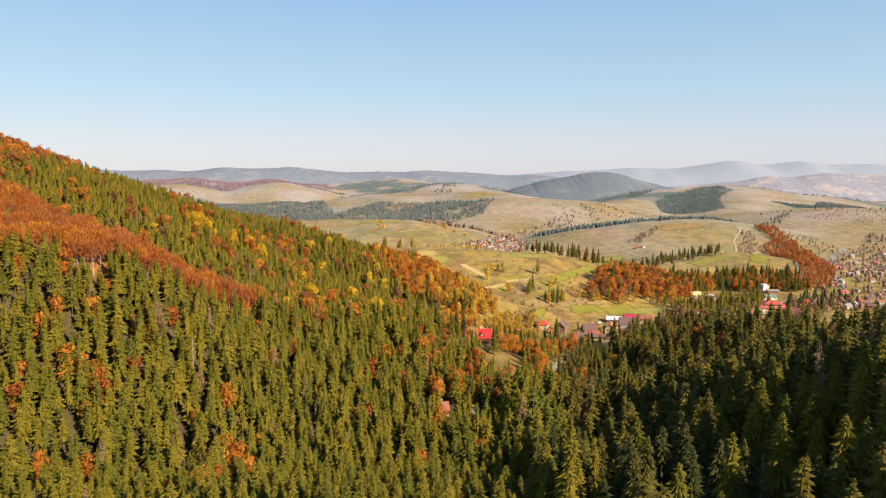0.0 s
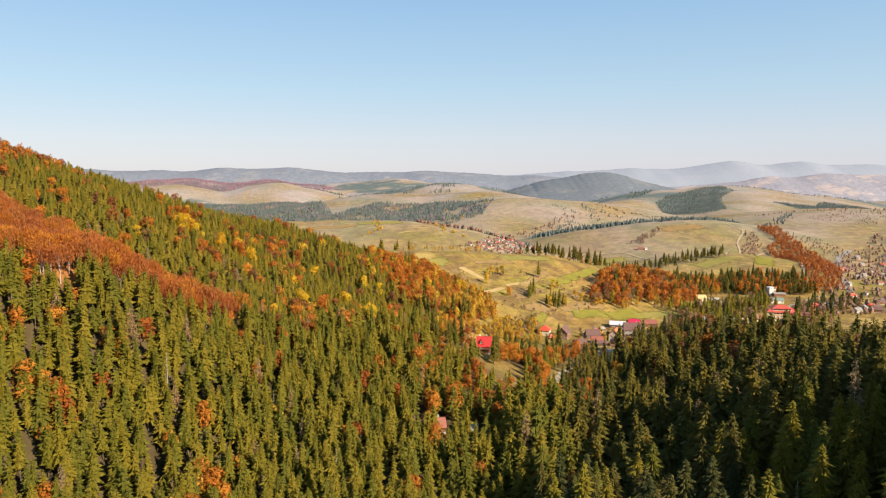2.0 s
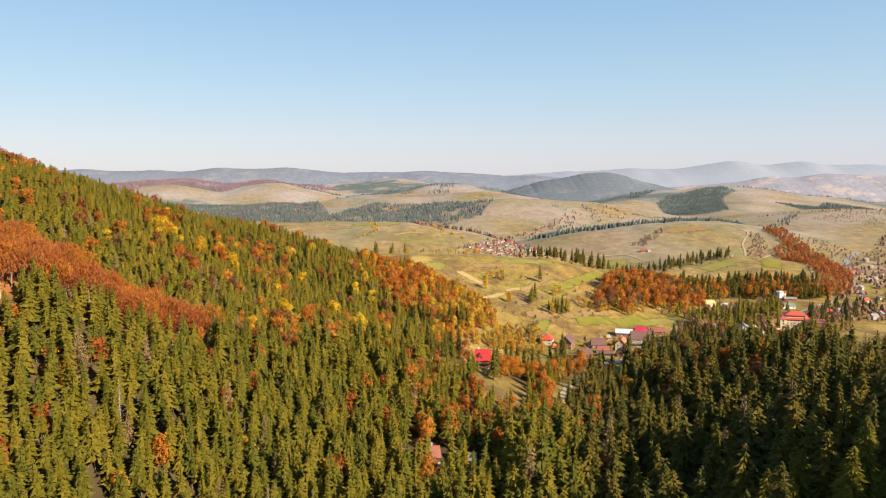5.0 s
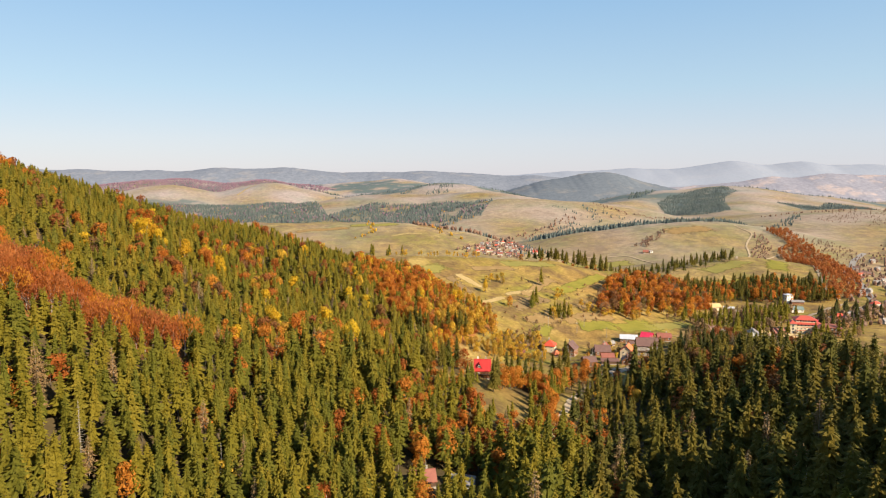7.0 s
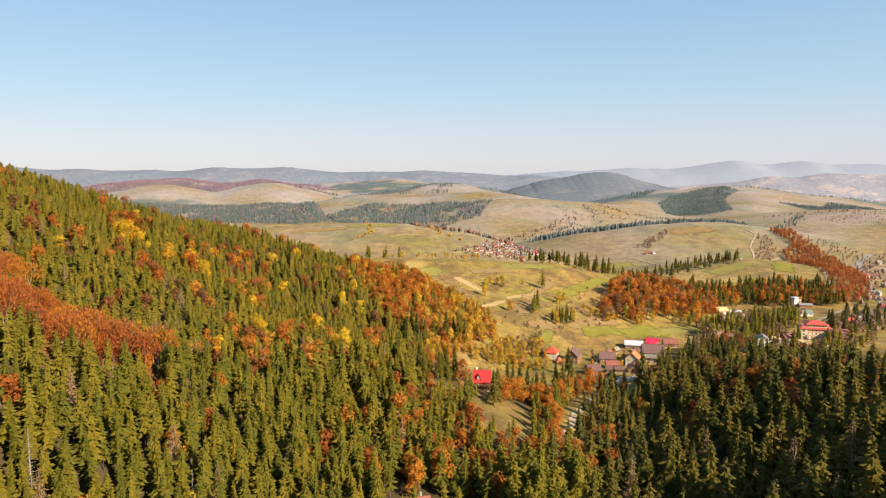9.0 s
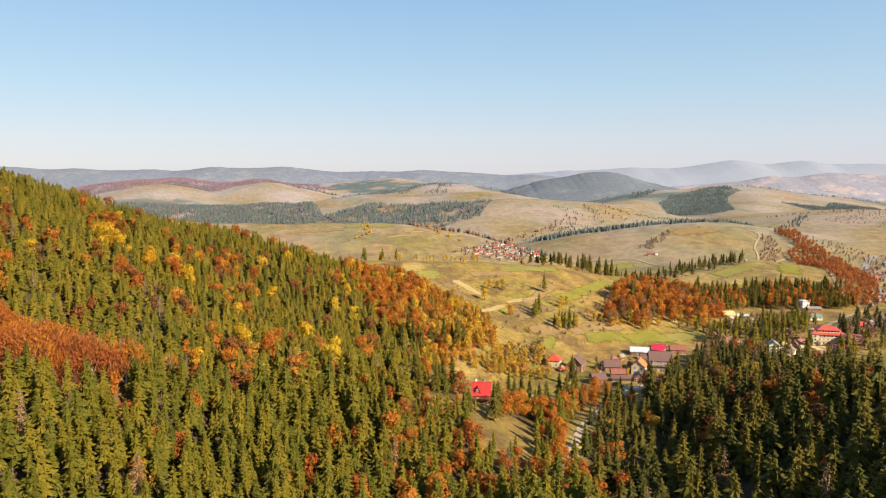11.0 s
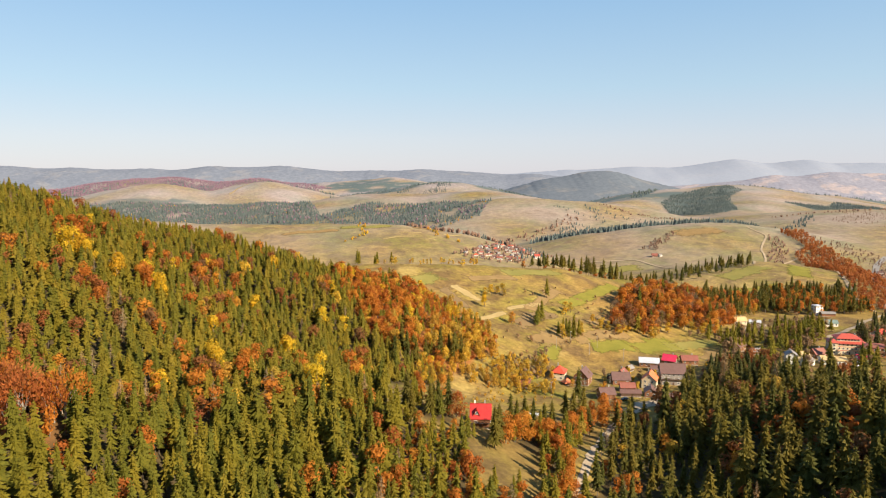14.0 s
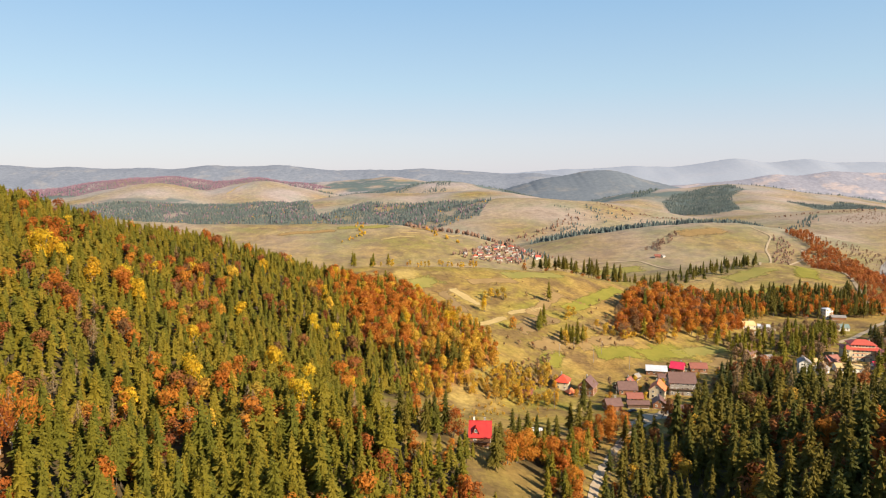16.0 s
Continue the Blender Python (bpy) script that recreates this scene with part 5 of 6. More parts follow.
# the hamlet
house(55, 512, -10, 9.0, 5.0, 2.4, 1.6, WOOD_WALL, RUST_ROOF, "low long shed with an orange brown roof in shrubs", "shed", chimney=False, windows=False, name="shed")
house(81, 538, 70, 8.5, 7.5, 5.0, 3.2, CREAM_WALL, SCARLET_ROOF, "cream house with a steep scarlet tiled roof", storeys=2, hip=True)
house(84, 528, 20, 4.5, 4.0, 2.2, 2.0, DARK_WOOD, ORANGE_ROOF, "open garden pavilion with an orange pyramid roof", "pavilion", hip=True, chimney=False, windows=False, name="garden_pavilion")
house(94, 531, 62, 9.5, 8.5, 5.2, 4.0, WOOD_WALL, BROWN_ROOF, "brown wooden house with a chocolate gabled roof", storeys=2, balcony=False)
house(101, 503, 8, 8.0, 7.5, 3.4, 2.6, WOOD_WALL, BROWN_ROOF, "low wooden house with a chocolate brown roof")
house(116, 530, -4, 10.0, 8.0, 4.0, 3.4, WOOD_WALL, BROWN_ROOF, "wooden house with a broad chocolate roof")
house(116, 515, -2, 8.0, 5.5, 3.0, 2.0, WOOD_WALL, RUST_ROOF, "low annex with a rust brown roof", "annex", chimney=False, name="annex")
house(121, 545, 55, 6.5, 6.0, 3.2, 2.8, WOOD_WALL, RUST_ROOF, "small gabled wooden house with a rust roof")
house(132, 525, 66, 10.0, 8.0, 5.4, 3.6, CREAM_WALL, ORANGE_ROOF, "cream house with an orange gabled roof", storeys=2)
house(147, 531, -8, 14.0, 10.5, 8.0, 4.4, GREY_WALL, BROWN_ROOF, "large unfinished grey house with a chocolate roof", storeys=3, balcony=True)
house(145, 569, -14, 12.0, 8.0, 3.6, 2.2, WOOD_WALL, PALE_ROOF, "barn with a shining bare metal roof", "barn", chimney=False, name="barn")
house(150, 558, -8, 14.0, 5.0, 2.8, 1.6, DARK_WOOD, BROWN_ROOF, "long dark shed with a brown roof", "shed", chimney=False, name="shed")
house(161, 576, -30, 8.0, 8.0, 3.6, 3.0, WOOD_WALL, PINK_ROOF, "house with a crimson sheet roof")
house(174, 577, -6, 10.0, 7.0, 3.4, 2.4, WOOD_WALL, RUST_ROOF, "low house with a rust brown roof")
house(113, 540, 50, 4.0, 3.2, 2.0, 1.4, DARK_WOOD, GREY_ROOF, "little weathered garden shed", "shed", chimney=False, windows=False, name="shed")
house(130, 560, 40, 4.0, 3.5, 2.2, 1.4, DARK_WOOD, GREY_ROOF, "little weathered garden shed", "shed", chimney=False, windows=False, name="shed")
house(115, 505, -3, 11.0, 4.0, 2.6, 1.2, DARK_WOOD, BROWN_ROOF, "long low woodshed with a brown roof", "shed", chimney=False, windows=False, name="shed")
house(127, 507, 75, 8.0, 6.5, 3.0, 2.6, WOOD_WALL, BROWN_ROOF, "wooden gabled house with a brown roof")
house(134, 501, -10, 6.0, 3.5, 2.3, 1.2, DARK_WOOD, BROWN_ROOF, "open wooden porch with a brown roof", "porch", chimney=False, windows=False, name="porch_shelter")
# towards the town
hotel = house(303, 618, -12, 22.0, 15.0, 8.6, 1.8, CREAM_WALL, HOTEL_ROOF, "large cream hotel with red hipped roofs in two tiers", "hotel", hip=True, storeys=3, chimney=False, over=1.2, name="hotel")
s = Shape()
box(s, -7.5, -4.6, 9.2, 7.5, 4.6, 11.6)
part("upper_storey", s, [CREAM_WALL], hotel)
s = Shape()
s.add([(-8.6, -5.7, 11.5), (8.6, -5.7, 11.5), (8.6, 5.7, 11.5), (-8.6, 5.7, 11.5), (-3.2, 0, 14.2), (3.2, 0, 14.2), (-8.6, -5.7, 11.25), (8.6, -5.7, 11.25), (8.6, 5.7, 11.25), (-8.6, 5.7, 11.25)],
      [(0, 1, 5), (0, 5, 4), (1, 2, 5), (2, 3, 4), (2, 4, 5), (3, 0, 4), (6, 8, 7), (6, 9, 8), (0, 6, 7), (0, 7, 1), (1, 7, 8), (1, 8, 2), (2, 8, 9), (2, 9, 3), (3, 9, 6), (3, 6, 0)], 0)
part("upper_roof", s, [HOTEL_ROOF], hotel)
for k in range(7):
    window_part(hotel, -6.3 + 2.1 * k, -4.66, 9.9, 0, 1.3, 1.2)
for z in (3.2, 5.9):
    s = Shape()
    box(s, -11.04, -7.54, z - 0.18, 11.04, -7.46, z + 0.18)
    part("cornice", s, [HOTEL_ROOF], hotel, "dull red painted band")
s = Shape()
box(s, -13.4, -9.2, -1.0, -8.2, -4.0, 8.9)
part("tower", s, [CREAM_WALL], hotel)
s = Shape()
s.add([(-14.2, -10.0, 8.9), (-7.4, -10.0, 8.9), (-7.4, -3.2, 8.9), (-14.2, -3.2, 8.9), (-10.8, -6.6, 11.6)], [(0, 1, 4), (1, 2, 4), (2, 3, 4), (3, 0, 4), (0, 2, 1), (0, 3, 2)], 0)
part("tower_roof", s, [HOTEL_ROOF], hotel)
for k, z in enumerate((1.4, 4.0, 6.5)):
    window_part(hotel, -10.8, -9.26, z, 0, 1.4, 1.5)
house(316, 606, -12, 17.0, 10.0, 7.5, 2.2, WOOD_WALL, RUST_ROOF, "dark brown hotel wing with a maroon roof", "hotel wing", hip=True, storeys=2, chimney=False, balcony=True, name="hotel_wing")
house(272, 581, -14, 15.0, 10.0, 4.0, 1.6, WHITE_WALL, TAN_ROOF, "white hall with a low tan roof", "hall", chimney=False, name="hall")
house(252, 577, 30, 9.0, 7.0, 3.6, 2.0, WHITE_WALL, GREY_ROOF, "white house with a pale grey roof")
house(244, 581, 70, 9.0, 7.0, 7.0, 2.2, WHITE_WALL, GREY_ROOF, "tall white house with a grey roof", storeys=3)
house(273, 601, 15, 9.0, 7.0, 4.0, 3.2, WOOD_WALL, RUST_ROOF, "brown house with a steep maroon roof")
house(258, 596, 0, 10.0, 6.0, 3.4, 1.4, CREAM_WALL, TAN_ROOF, "low cream shed with a tan roof", "shed", chimney=False, name="shed")
house(226, 622, 40, 10.0, 8.0, 4.2, 3.6, WOOD_WALL, BROWN_ROOF, "brown wooden house with a dark gabled roof", storeys=2)
house(234, 612, 10, 8.0, 5.0, 2.6, 1.6, WOOD_WALL, GREY_ROOF, "low shed with a grey roof", "shed", chimney=False, windows=False, name="shed")
house(268, 716, 5, 11.0, 8.0, 3.8, 2.6, CREAM_WALL, TAN_ROOF, "cream building with a tan roof in a yard", "building", name="building")
house(285, 722, -20, 9.0, 6.0, 3.0, 1.2, WHITE_WALL, PALE_ROOF, "white building with a metal roof in a yard", "building", chimney=False, name="building")
house(374, 784, 10, 7.5, 7.0, 9.5, 1.0, WHITE_WALL, PALE_ROOF, "tall narrow white block with a flat roof", "building", storeys=3, chimney=False, hip=True, name="building")
house(380, 776, -10, 12.0, 6.0, 3.0, 1.4, WOOD_WALL, GREY_ROOF, "low grey roofed shed beside a white block", "shed", chimney=False, windows=False, name="shed")
house(297, 588, -8, 8.0, 6.0, 3.2, 2.2, WHITE_WALL, PINK_ROOF, "white house with a crimson roof")
house(322, 640, 20, 11.0, 8.0, 4.5, 3.2, WHITE_WALL, PINK_ROOF, "white house with a crimson hipped roof", hip=True, storeys=2)
house(340, 652, -15, 12.0, 9.0, 4.0, 3.0, WOOD_WALL, RUST_ROOF, "house with a broad maroon roof")
house(351, 724, -10, 13.0, 8.0, 3.6, 2.2, WHITE_WALL, GREEN_ROOF, "house with a dull green roof")
house(359, 668, 25, 10.0, 8.0, 4.4, 3.0, CREAM_WALL, SCARLET_ROOF, "cream house with a scarlet roof", storeys=2)
house(338, 1172, -10, 8.0, 5.6, 2.8, 2.4, WOOD_WALL, RUST_ROOF, "lone farmhouse below a grassy hill", "farmhouse", name="farmhouse")
house(346, 1170, 20, 4.6, 3.8, 2.4, 1.4, WHITE_WALL, GREY_ROOF, "small white outbuilding of a farm", "outbuilding", chimney=False, name="outbuilding")
house(153, 1140, 5, 7.0, 6.5, 4.4, 2.4, WHITE_WALL, HOTEL_ROOF, "lone white house with a red roof")

# village and town houses further off, three kinds repeated
rnd = random.Random(77)
DULL_WALL = plain("dull_plaster", (0.34, 0.31, 0.27), (0.46, 0.42, 0.36), 0.9)
KINDS = [house(900 + 40 * k, -200, 0, 10 + k, 8, 4.2, 3.0, wl, rf, lab, storeys=1, hip=hp)
         for k, (wl, rf, lab, hp) in enumerate(((DULL_WALL, GREY_ROOF, "pale village house with a grey roof", False),
                                                (DULL_WALL, BROWN_ROOF, "pale village house with a brown roof", False),
                                                (DULL_WALL, RUST_ROOF, "pale village house with a rust roof", True),
                                                (WOOD_WALL, BROWN_ROOF, "brown wooden village house", False),
                                                (DULL_WALL, RUST_ROOF, "pale village house with a broad red brown roof", False),
                                                (DULL_WALL, SCARLET_ROOF, "pale village house with a scarlet roof", True)))]


def settle(poly, gap, seed, group, lo=0.5, hi=0.78):
    x, y = scatter(poly, gap, seed, 0.42)
    for px, py in zip(x, y):
        tagged(place(KINDS[rnd.choice((0, 0, 0, 1, 1, 2, 3, 3, 4, 5))], px, py, rnd.uniform(lo, hi), rnd.uniform(-40, 60), -0.2), group=group)


settle([(30, 1085), (60, 1120), (88, 1175), (125, 1200), (150, 1240), (175, 1210), (135, 1130), (120, 1088), (70, 1070)], 11.5, 81, "village houses", 0.36, 0.6)
settle([(425, 740), (480, 830), (530, 945), (620, 1085), (700, 1130), (860, 1150), (720, 950), (560, 760), (470, 690)], 32, 83, "town houses")
settle([(380, 700), (430, 750), (470, 690), (420, 640), (370, 640)], 19, 84, "town houses")
for p in KINDS:
    remove(p)
wood("town_trees", [(330, 640), (420, 740), (520, 940), (620, 1080), (820, 1300), (860, 1180), (720, 950), (560, 760), (450, 640)], 12, LEAFY_FAR, RUSSET_SCRUB, 0.25, 0.6, 85, "brown garden trees in the town", 0.4)
HOTEL_GROVE = [(212, 600), (240, 628), (262, 606), (282, 622), (292, 640), (340, 690), (330, 715), (300, 700), (262, 668), (236, 660), (205, 640)]
wood("grove_spruces", HOTEL_GROVE, 7.5, SPRUCE_MID, NEEDLES, 0.6, 0.98, 86, "dark green spruces round the hotel", 0.45)
wood("grove_trees", HOTEL_GROVE, 9, LEAFY_MID, BARE_TWIGS, 0.5, 0.85, 88, "bare brown trees round the hotel", 0.6)
wood("hall_trees", [(170, 520), (225, 535), (262, 560), (300, 575), (340, 600), (335, 625), (296, 592), (240, 590), (215, 600), (185, 570), (165, 545)], 9, LEAFY_MID, BARE_TWIGS, 0.4, 0.75, 89, "bare brown trees between houses", 0.5)
wood("hall_spruces", [(190, 520), (235, 530), (300, 565), (345, 590), (340, 615), (300, 600), (240, 600), (200, 570)], 13, SPRUCE_MID, NEEDLES, 0.5, 0.95, 90, "dark spruces between houses", 0.6)
TOWN_GROVE = [(318, 622), (350, 628), (430, 700), (440, 745), (400, 735), (335, 668)]
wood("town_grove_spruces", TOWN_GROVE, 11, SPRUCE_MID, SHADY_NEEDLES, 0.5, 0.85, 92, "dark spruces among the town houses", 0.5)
wood("town_grove_trees", TOWN_GROVE, 9, LEAFY_LOW, BARE_TWIGS, 0.4, 0.7, 93, "bare brown trees among the town houses", 0.4)
wood("yard_trees", [(190, 640), (240, 690), (300, 735), (360, 760), (360, 720), (300, 690), (240, 650)], 10, LEAFY_MID, BARE_TWIGS, 0.35, 0.7, 91, "bare brown bushes round a yard", 0.7)
wood("village_trees", [(20, 1075), (60, 1130), (88, 1190), (125, 1225), (150, 1260), (190, 1215), (140, 1125), (122, 1075), (60, 1058)], 8, LEAFY_FAR, RUSSET_SCRUB, 0.2, 0.45, 87, "brown garden trees in a village", 0.5)
wood("village_spruces", [(100, 1085), (122, 1080), (160, 1150), (190, 1215), (160, 1240)], 10, SPRUCE_FAR, FAR_NEEDLES, 0.35, 0.7, 129, "dark spruces in a village", 0.5)

# ---------------------------------------------------------------- single trees


def stand(shapes, bark, leaf, name, label, category, group, places, lo, hi, seed):
    """Single trees that can be told apart, each a thing with trunk and crown."""
    r = random.Random(seed)
    kinds = [tree_thing(name, sh, bark, leaf, label, category) for sh in shapes]
    for k, (x, y) in enumerate(places):
        tagged(place(kinds[k % len(kinds)], x, y, r.uniform(lo, hi), r.uniform(0, 360)), group=group)
    for p in kinds:
        remove(p)


stand(LEAFY_HI, PALE_BARK, GOLD, "aspen", "bright yellow autumn aspen among spruces", "aspen", "aspens on the hill",
      [(-166, 454), (-162, 450), (-158, 453), (-154, 451), (-130, 455), (-119, 442), (-116, 438), (-87, 417), (-76, 384), (-73, 378), (-59, 429), (-56, 426), (-41, 386), (-37, 380), (-136, 441), (-54, 493)], 0.85, 1.15, 101)
stand(LEAFY_MID, BARK, BEECH, "beech", "rust orange beech among hillside spruces", "beech", "beeches on the hill",
      [(-172, 481), (-165, 476), (-179, 473), (-168, 470), (-148, 403), (-101, 397), (-85, 377), (-64, 388), (-66, 405), (-62, 374), (-82, 330), (-48, 357), (-44, 353), (-124, 442), (-33, 442), (-51, 420), (-23, 362), (-17, 379),
       (-167, 495), (-71, 352), (-134, 222), (-119, 220), (-115, 219), (-132, 208), (-130, 202), (-133, 230), (-123, 218), (-112, 217), (-32, 258), (-29, 256), (-3, 293), (-110, 241), (-105, 240), (-172, 458), (-138, 416), (-170, 416)], 0.7, 1.0, 110)
stand(LEAFY_HI, BARK, GOLD, "yellow_tree", "golden yellow tree at the meadow edge", "tree", "", [(14, 583), (18, 588), (42, 636)], 0.7, 0.8, 102)
stand(LEAFY_HI, BARK, BEECH, "beech", "rust orange beech beside the clearing", "beech", "beeches by the clearing",
      [(34, 388), (38, 391), (40, 396), (43, 396), (48, 396), (52, 396), (56, 394), (66, 422), (70, 428), (74, 436), (80, 442), (88, 454), (97, 467), (90, 467), (83, 458), (93, 474), (86, 448), (76, 446), (60, 404), (64, 412), (56, 400), (56, 381), (56, 372), (54, 363), (52, 355), (15, 396), (1, 414), (10, 430),
       (-4, 330), (20, 336), (-16, 296), (16, 300), (-10, 310)], 0.65, 0.95, 103)
stand(LEAFY_MID, BARK, BEECH, "beech", "dull red beech among dark spruces", "beech", "beeches on the dark slope",
      [(166, 433), (158, 440), (168, 505), (160, 498), (153, 435), (104, 413), (120, 380), (140, 400), (175, 480), (110, 350), (90, 330)], 0.7, 1.0, 104)
stand(LEAFY_HI, BARK, BEECH, "beech", "rust orange beech in the spruce valley", "beech", "beeches in the valley",
      [(-72, 219), (-66, 213), (-62, 206), (-67, 196), (-68, 183), (32, 224), (28, 217), (35, 220), (60, 268), (-2, 262), (6, 300)], 0.9, 1.25, 109)
stand(SPRUCE_HI, BARK, DUSKY_NEEDLES, "spruce", "dark green spruce beside the clearing", "spruce", "spruces by the clearing",
      [(31, 385), (29, 380), (38, 410), (41, 413), (45, 419), (49, 420), (54, 422), (58, 426), (69, 453), (72, 449), (78, 455), (84, 496), (-15, 490), (-9, 495), (-4, 493), (21, 517), (17, 516), (9, 511), (5, 394), (8, 396), (12, 398), (-2, 384), (-4, 389), (-12, 500), (-6, 506), (1, 502), (14, 520), (92, 446), (96, 440), (100, 450)], 0.6, 0.9, 105)
stand(SPRUCE_HI, BARK, NEEDLES, "spruce", "lone dark green spruce on a dry meadow", "spruce", "spruces on the meadow",
      [(-27, 588), (-5, 629), (94, 672), (80, 621), (92, 606), (96, 609), (100, 607), (104, 611), (107, 608), (99, 613), (103, 605), (83, 625), (78, 617), (-30, 596)], 0.45, 0.85, 106)
stand(LEAFY_MID, BARK, OCHRE, "ochre_tree", "ochre yellow tree on a dry meadow", "tree", "trees on the meadow",
      [(13, 620), (17, 616), (49, 661), (54, 664), (58, 662), (60, 613), (104, 644), (109, 650), (74, 548), (70, 541), (126, 626), (133, 629), (123, 635), (129, 632), (94, 602), (110, 614), (44, 658)], 0.5, 0.85, 107)
stand([bare_shape(110 + k, 20) for k in range(3)], PALE_BARK, PALE_BARK, "dead_spruce", "bare grey dead spruce with broken boughs", "dead spruce", "dead spruces",
      [(72, 192), (75, 175), (81, 166), (89, 140), (-33, 231), (-27, 246), (60, 215), (-60, 260), (-90, 240), (95, 230)], 0.62, 0.85, 108)

# ---------------------------------------------------------------- small things


def utility_pole(x, y, turn):
    root = tagged(new("utility_pole"), "weathered wooden utility pole with a crossarm", "utility pole", "utility poles")
    s = Shape()
    s.limb((0, 0, -0.8), (0, 0, 8.5), 0.17, 0.11, 6, 0)
    part("pole", s, [PALE_BARK], root)
    s = Shape()
    box(s, -0.8, -0.06, 7.9, 0.8, 0.06, 8.05)
    part("crossarm", s, [DARK_WOOD], root)
    for u in (-0.7, 0.0, 0.7):
        s = Shape()
        s.limb((u, 0, 8.05), (u, 0, 8.3), 0.06, 0.04, 5, 0)
        part("insulator", s, [TRIM], root)
    root.matrix_basis = pose(x, y, float(height(x, y)), 0, 0, turn)


for x, y, turn in ((45, 401, 20), (109, 583, 30), (117, 595, 30), (99, 597, 30), (87, 584, 30), (106, 515, 10), (44, 551, 40), (98, 470, 60), (90, 509, 20), (70, 500, 30), (130, 575, 30)):
    utility_pole(x, y, turn)

CAR_PAINTS = [plain("white_car_paint", (0.70, 0.70, 0.70), (0.80, 0.80, 0.80), 0.3), plain("dark_car_paint", (0.04, 0.045, 0.06), (0.08, 0.085, 0.10), 0.3), plain("silver_car_paint", (0.42, 0.43, 0.45), (0.52, 0.53, 0.55), 0.3)]
RUBBER = plain("black_tyre", (0.02, 0.02, 0.02), (0.04, 0.04, 0.04), 0.9)


def parked_car(x, y, turn, paint, label):
    root = tagged(new("parked_car"), label, "car", "parked cars")
    s = Shape()
    prof = [(-2.1, 0.35), (-2.15, 0.8), (-1.2, 0.95), (-0.6, 1.42), (0.9, 1.42), (1.6, 0.98), (2.1, 0.85), (2.1, 0.35)]
    n = len(prof)
    v = [(a, e * (0.85 if b < 1.2 else 0.68), b) for e in (-1, 1) for a, b in prof]
    t = [(i, (i + 1) % n, n + (i + 1) % n) for i in range(n)] + [(i, n + (i + 1) % n, n + i) for i in range(n)]
    t += [(0, i + 1, i) for i in range(1, n - 1)] + [(n, n + i, n + i + 1) for i in range(1, n - 1)]
    s.add(v, t, 0)
    part("body", s, [paint], root)
    s = Shape()
    box(s, -0.75, -0.77, 0.98, 1.2, 0.77, 1.32)
    part("side_windows", s, [GLASS], root)
    for a in (-1.35, 1.35):
        for e in (-1, 1):
            s = Shape()
            s.limb((a, e * 0.68, 0.33), (a, e * 0.88, 0.33), 0.33, 0.33, 10, 0)
            part("wheel", s, [RUBBER], root)
    root.matrix_basis = pose(x, y, float(height(x, y)) + 0.25, 0, 0, turn)


parked_car(110, 497, 10, CAR_PAINTS[1], "dark car parked on grass beside a house")
parked_car(133, 489, 40, CAR_PAINTS[0], "white car parked at the roadside")
parked_car(137, 486, 35, CAR_PAINTS[2], "silver car parked at the roadside")
parked_car(128, 486, 50, CAR_PAINTS[0], "white car parked at the roadside")
parked_car(290, 577, 10, CAR_PAINTS[0], "white car parked beside a hall")
parked_car(284, 574, 20, CAR_PAINTS[0], "white car parked beside a hall")


def slanted_panel(x, y, turn):
    root = tagged(new("slanted_panel"), "grey slanted metal panel on short posts", "panel", "slanted panels")
    s = Shape()
    slab(s, (-3.2, -0.9, 0.6), (3.2, -0.9, 0.6), (3.2, 0.9, 1.5), (-3.2, 0.9, 1.5), 0.08)
    part("sheet", s, [PALE_ROOF], root)
    for u in (-2.8, 2.8):
        for v, top in ((-0.8, 0.55), (0.8, 1.4)):
            s = Shape()
            box(s, u - 0.06, v - 0.06, -0.5, u + 0.06, v + 0.06, top)
            part("post", s, [DARK_WOOD], root)
    root.matrix_basis = pose(x, y, float(height(x, y)), 0, 0, turn)


slanted_panel(51, 447, -8)
slanted_panel(53, 450, -8)

# scattered trees and hedges over the far pastures
wood("pasture_trees", [(-400, 1150), (100, 1320), (300, 1480), (700, 1450), (800, 1500), (700, 2050), (300, 2050), (-100, 1700), (-500, 1700)], 10, LEAFY_FAR, RUSSET_SCRUB, 0.15, 0.35, 121, "scattered brown thickets on far pastures", 0.4, clumped=1.6)
wood("pasture_spruces", [(-100, 1600), (250, 1500), (700, 1500), (900, 1900), (700, 2050), (300, 2050), (-100, 1800)], 11, SPRUCE_FAR, FAR_NEEDLES, 0.2, 0.4, 122, "groups of dark spruces on far pastures", 0.3, clumped=1.75)
tree_row("field_hedge", [(-130, 1105), (-100, 1160), (-120, 1220)], 7, 4, LEAFY_FAR, OCHRE, 0.25, 0.5, 123, "brown hedge across a broad field")
tree_row("field_hedge_far", [(-10, 1225), (10, 1180), (40, 1150)], 7, 4, LEAFY_FAR, OCHRE, 0.25, 0.5, 124, "brown hedge across a broad field")
wood("foot_of_hill_wood", [(80, 1480), (250, 1520), (420, 1640), (300, 1700), (100, 1600)], 9, SPRUCE_FAR, FAR_NEEDLES, 0.25, 0.5, 125, "dark trees along a far valley", 0.4, clumped=0.4)



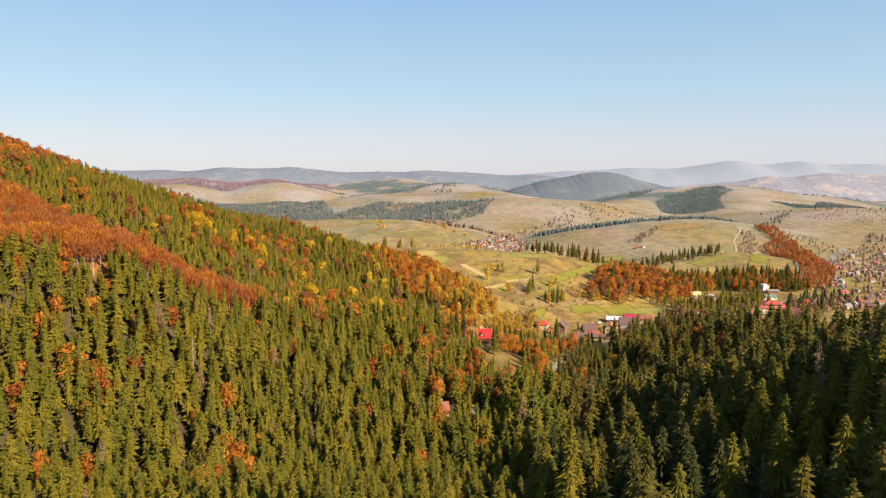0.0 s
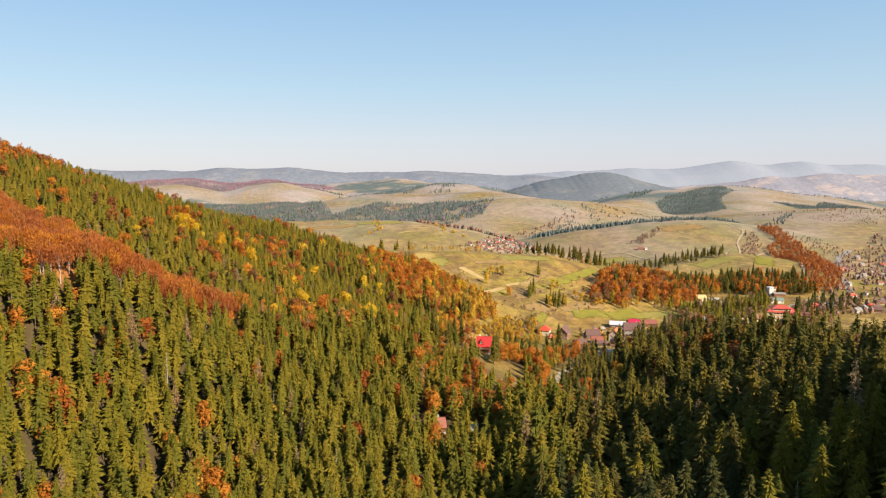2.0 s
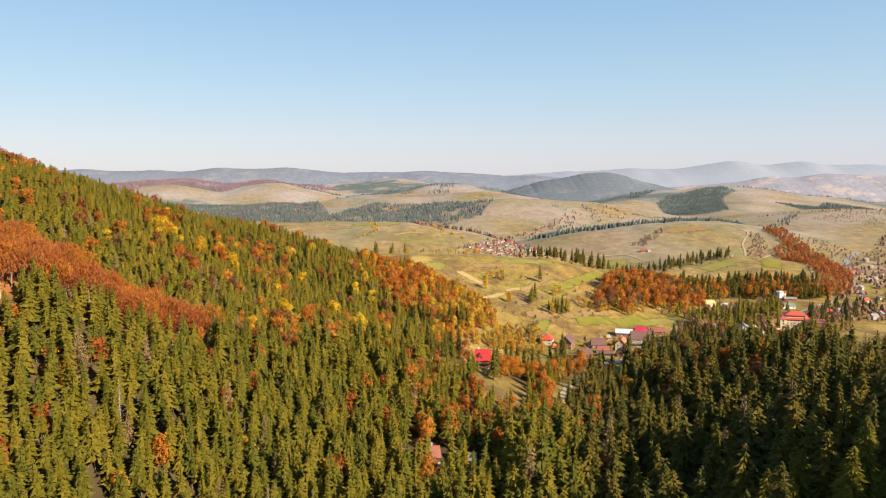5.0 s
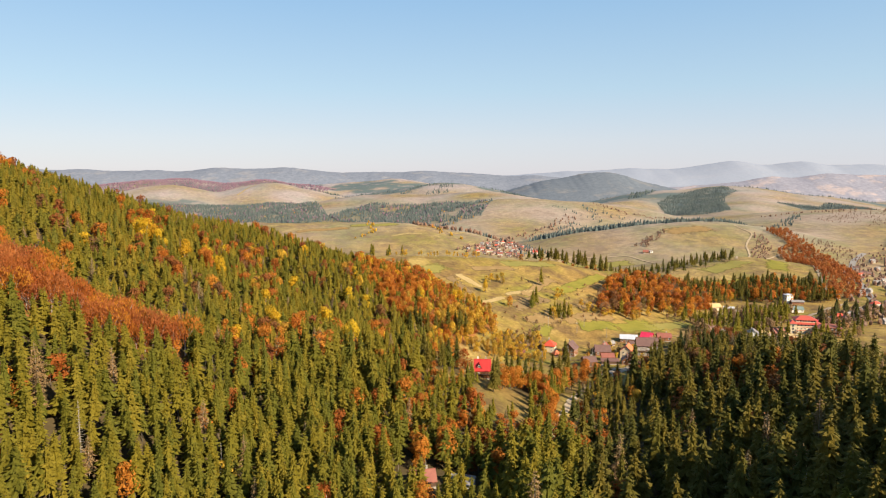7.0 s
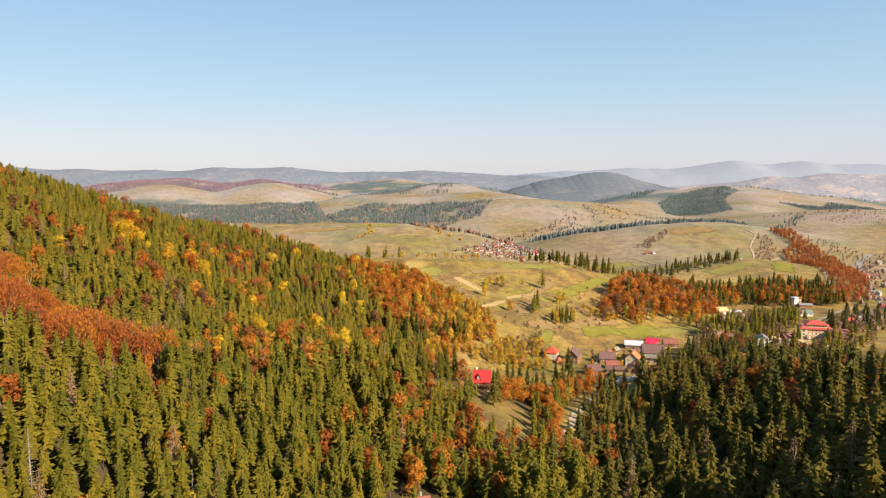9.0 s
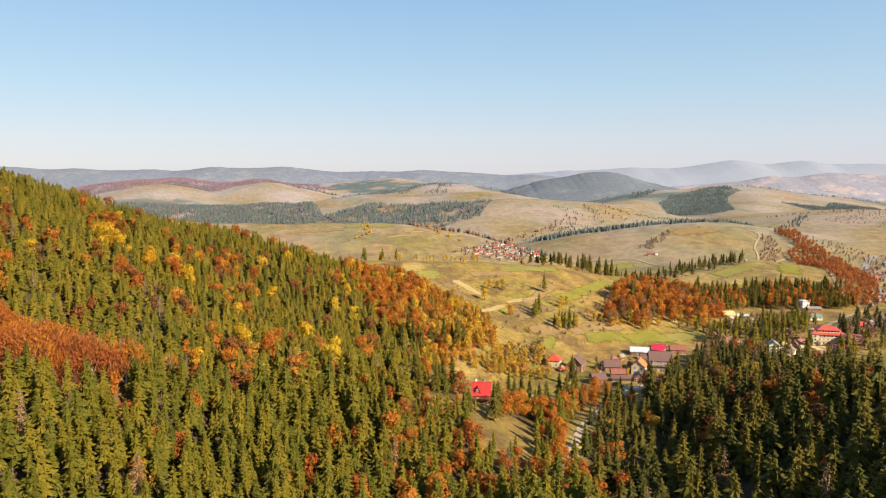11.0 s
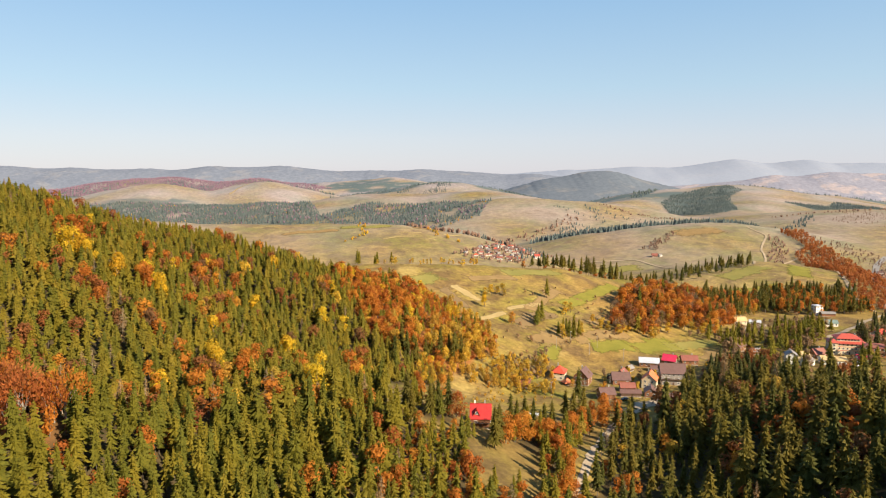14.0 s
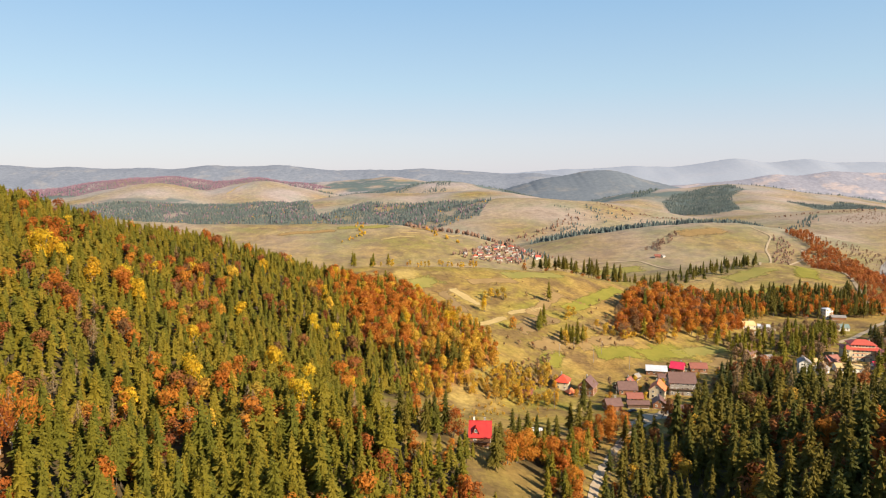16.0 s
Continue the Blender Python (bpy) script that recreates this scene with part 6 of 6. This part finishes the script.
def fence(line, label):
    """A wooden fence: posts and two rails."""
    root = tagged(new("fence"), label, "fence", "garden fences")
    x0, y0 = line[0]
    z0 = float(height(x0, y0))
    for (ax, ay), (bx, by) in zip(line[:-1], line[1:]):
        n = max(1, int(math.hypot(bx - ax, by - ay) / 2.5))
        prev = None
        for k in range(n + 1):
            px, py = ax + (bx - ax) * k / n - x0, ay + (by - ay) * k / n - y0
            pz = float(height(px + x0, py + y0)) - z0
            s = Shape()
            s.limb((px, py, pz - 0.4), (px, py, pz + 1.25), 0.08, 0.07, 4, 0)
            part("post", s, [DARK_WOOD], root)
            if prev:
                for up in (0.45, 1.0):
                    s = Shape()
                    s.limb((prev[0], prev[1], prev[2] + up), (px, py, pz + up), 0.06, 0.06, 4, 0)
                    part("rail", s, [DARK_WOOD], root)
            prev = (px, py, pz)
    root.matrix_basis = pose(x0, y0, z0)


fence([(96, 494), (110, 491), (122, 500)], "weathered wooden fence beside the gravel road")
fence([(140, 506), (158, 512), (172, 522)], "weathered wooden fence before a large house")
fence([(86, 512), (104, 514), (106, 530)], "weathered wooden garden fence between houses")
fence([(136, 548), (158, 552), (176, 566)], "weathered wooden garden fence behind houses")


def pylon(x, y):
    root = tagged(new("power_pylon"), "pale steel lattice power pylon in far fields", "pylon", "power pylons")
    for u, v in ((-1, -1), (1, -1), (1, 1), (-1, 1)):
        s = Shape()
        s.limb((u * 2.4, v * 2.4, -1), (u * 0.4, v * 0.4, 30), 0.13, 0.10, 4, 0)
        part("leg", s, [GREY_ROOF], root)
    for z in (6, 12, 18, 24):
        w = 2.4 - 2.0 * z / 30
        s = Shape()
        box(s, -w, -w, z - 0.12, w, w, z + 0.12)
        part("brace", s, [GREY_ROOF], root)
    for z, w in ((22, 5), (26, 4), (29.5, 3)):
        s = Shape()
        box(s, -w, -0.25, z, w, 0.25, z + 0.4)
        part("crossarm", s, [GREY_ROOF], root)
    root.matrix_basis = pose(x, y, float(height(x, y)), 0, 0, 20)


for x, y in ((-25, 1740), (-330, 1960)):
    pylon(x, y)
# gardens between the houses
stand(LEAFY_MID, BARK, OCHRE, "garden_tree", "small ochre garden tree beside a house", "tree", "garden trees",
      [(104, 520), (108, 534), (124, 532), (139, 530), (143, 550), (127, 552), (168, 560), (182, 566), (172, 540), (166, 528), (86, 524), (100, 512), (122, 515), (138, 512), (156, 580), (180, 585), (168, 518)], 0.25, 0.5, 131)
stand(LEAFY_MID, BARK, BARE_TWIGS, "bare_tree", "bare brown garden tree beside a house", "tree", "garden trees",
      [(110, 545), (130, 540), (142, 540), (160, 556), (176, 552), (186, 574), (176, 530), (184, 540), (190, 556), (196, 572), (120, 535), (97, 532)], 0.3, 0.6, 132)
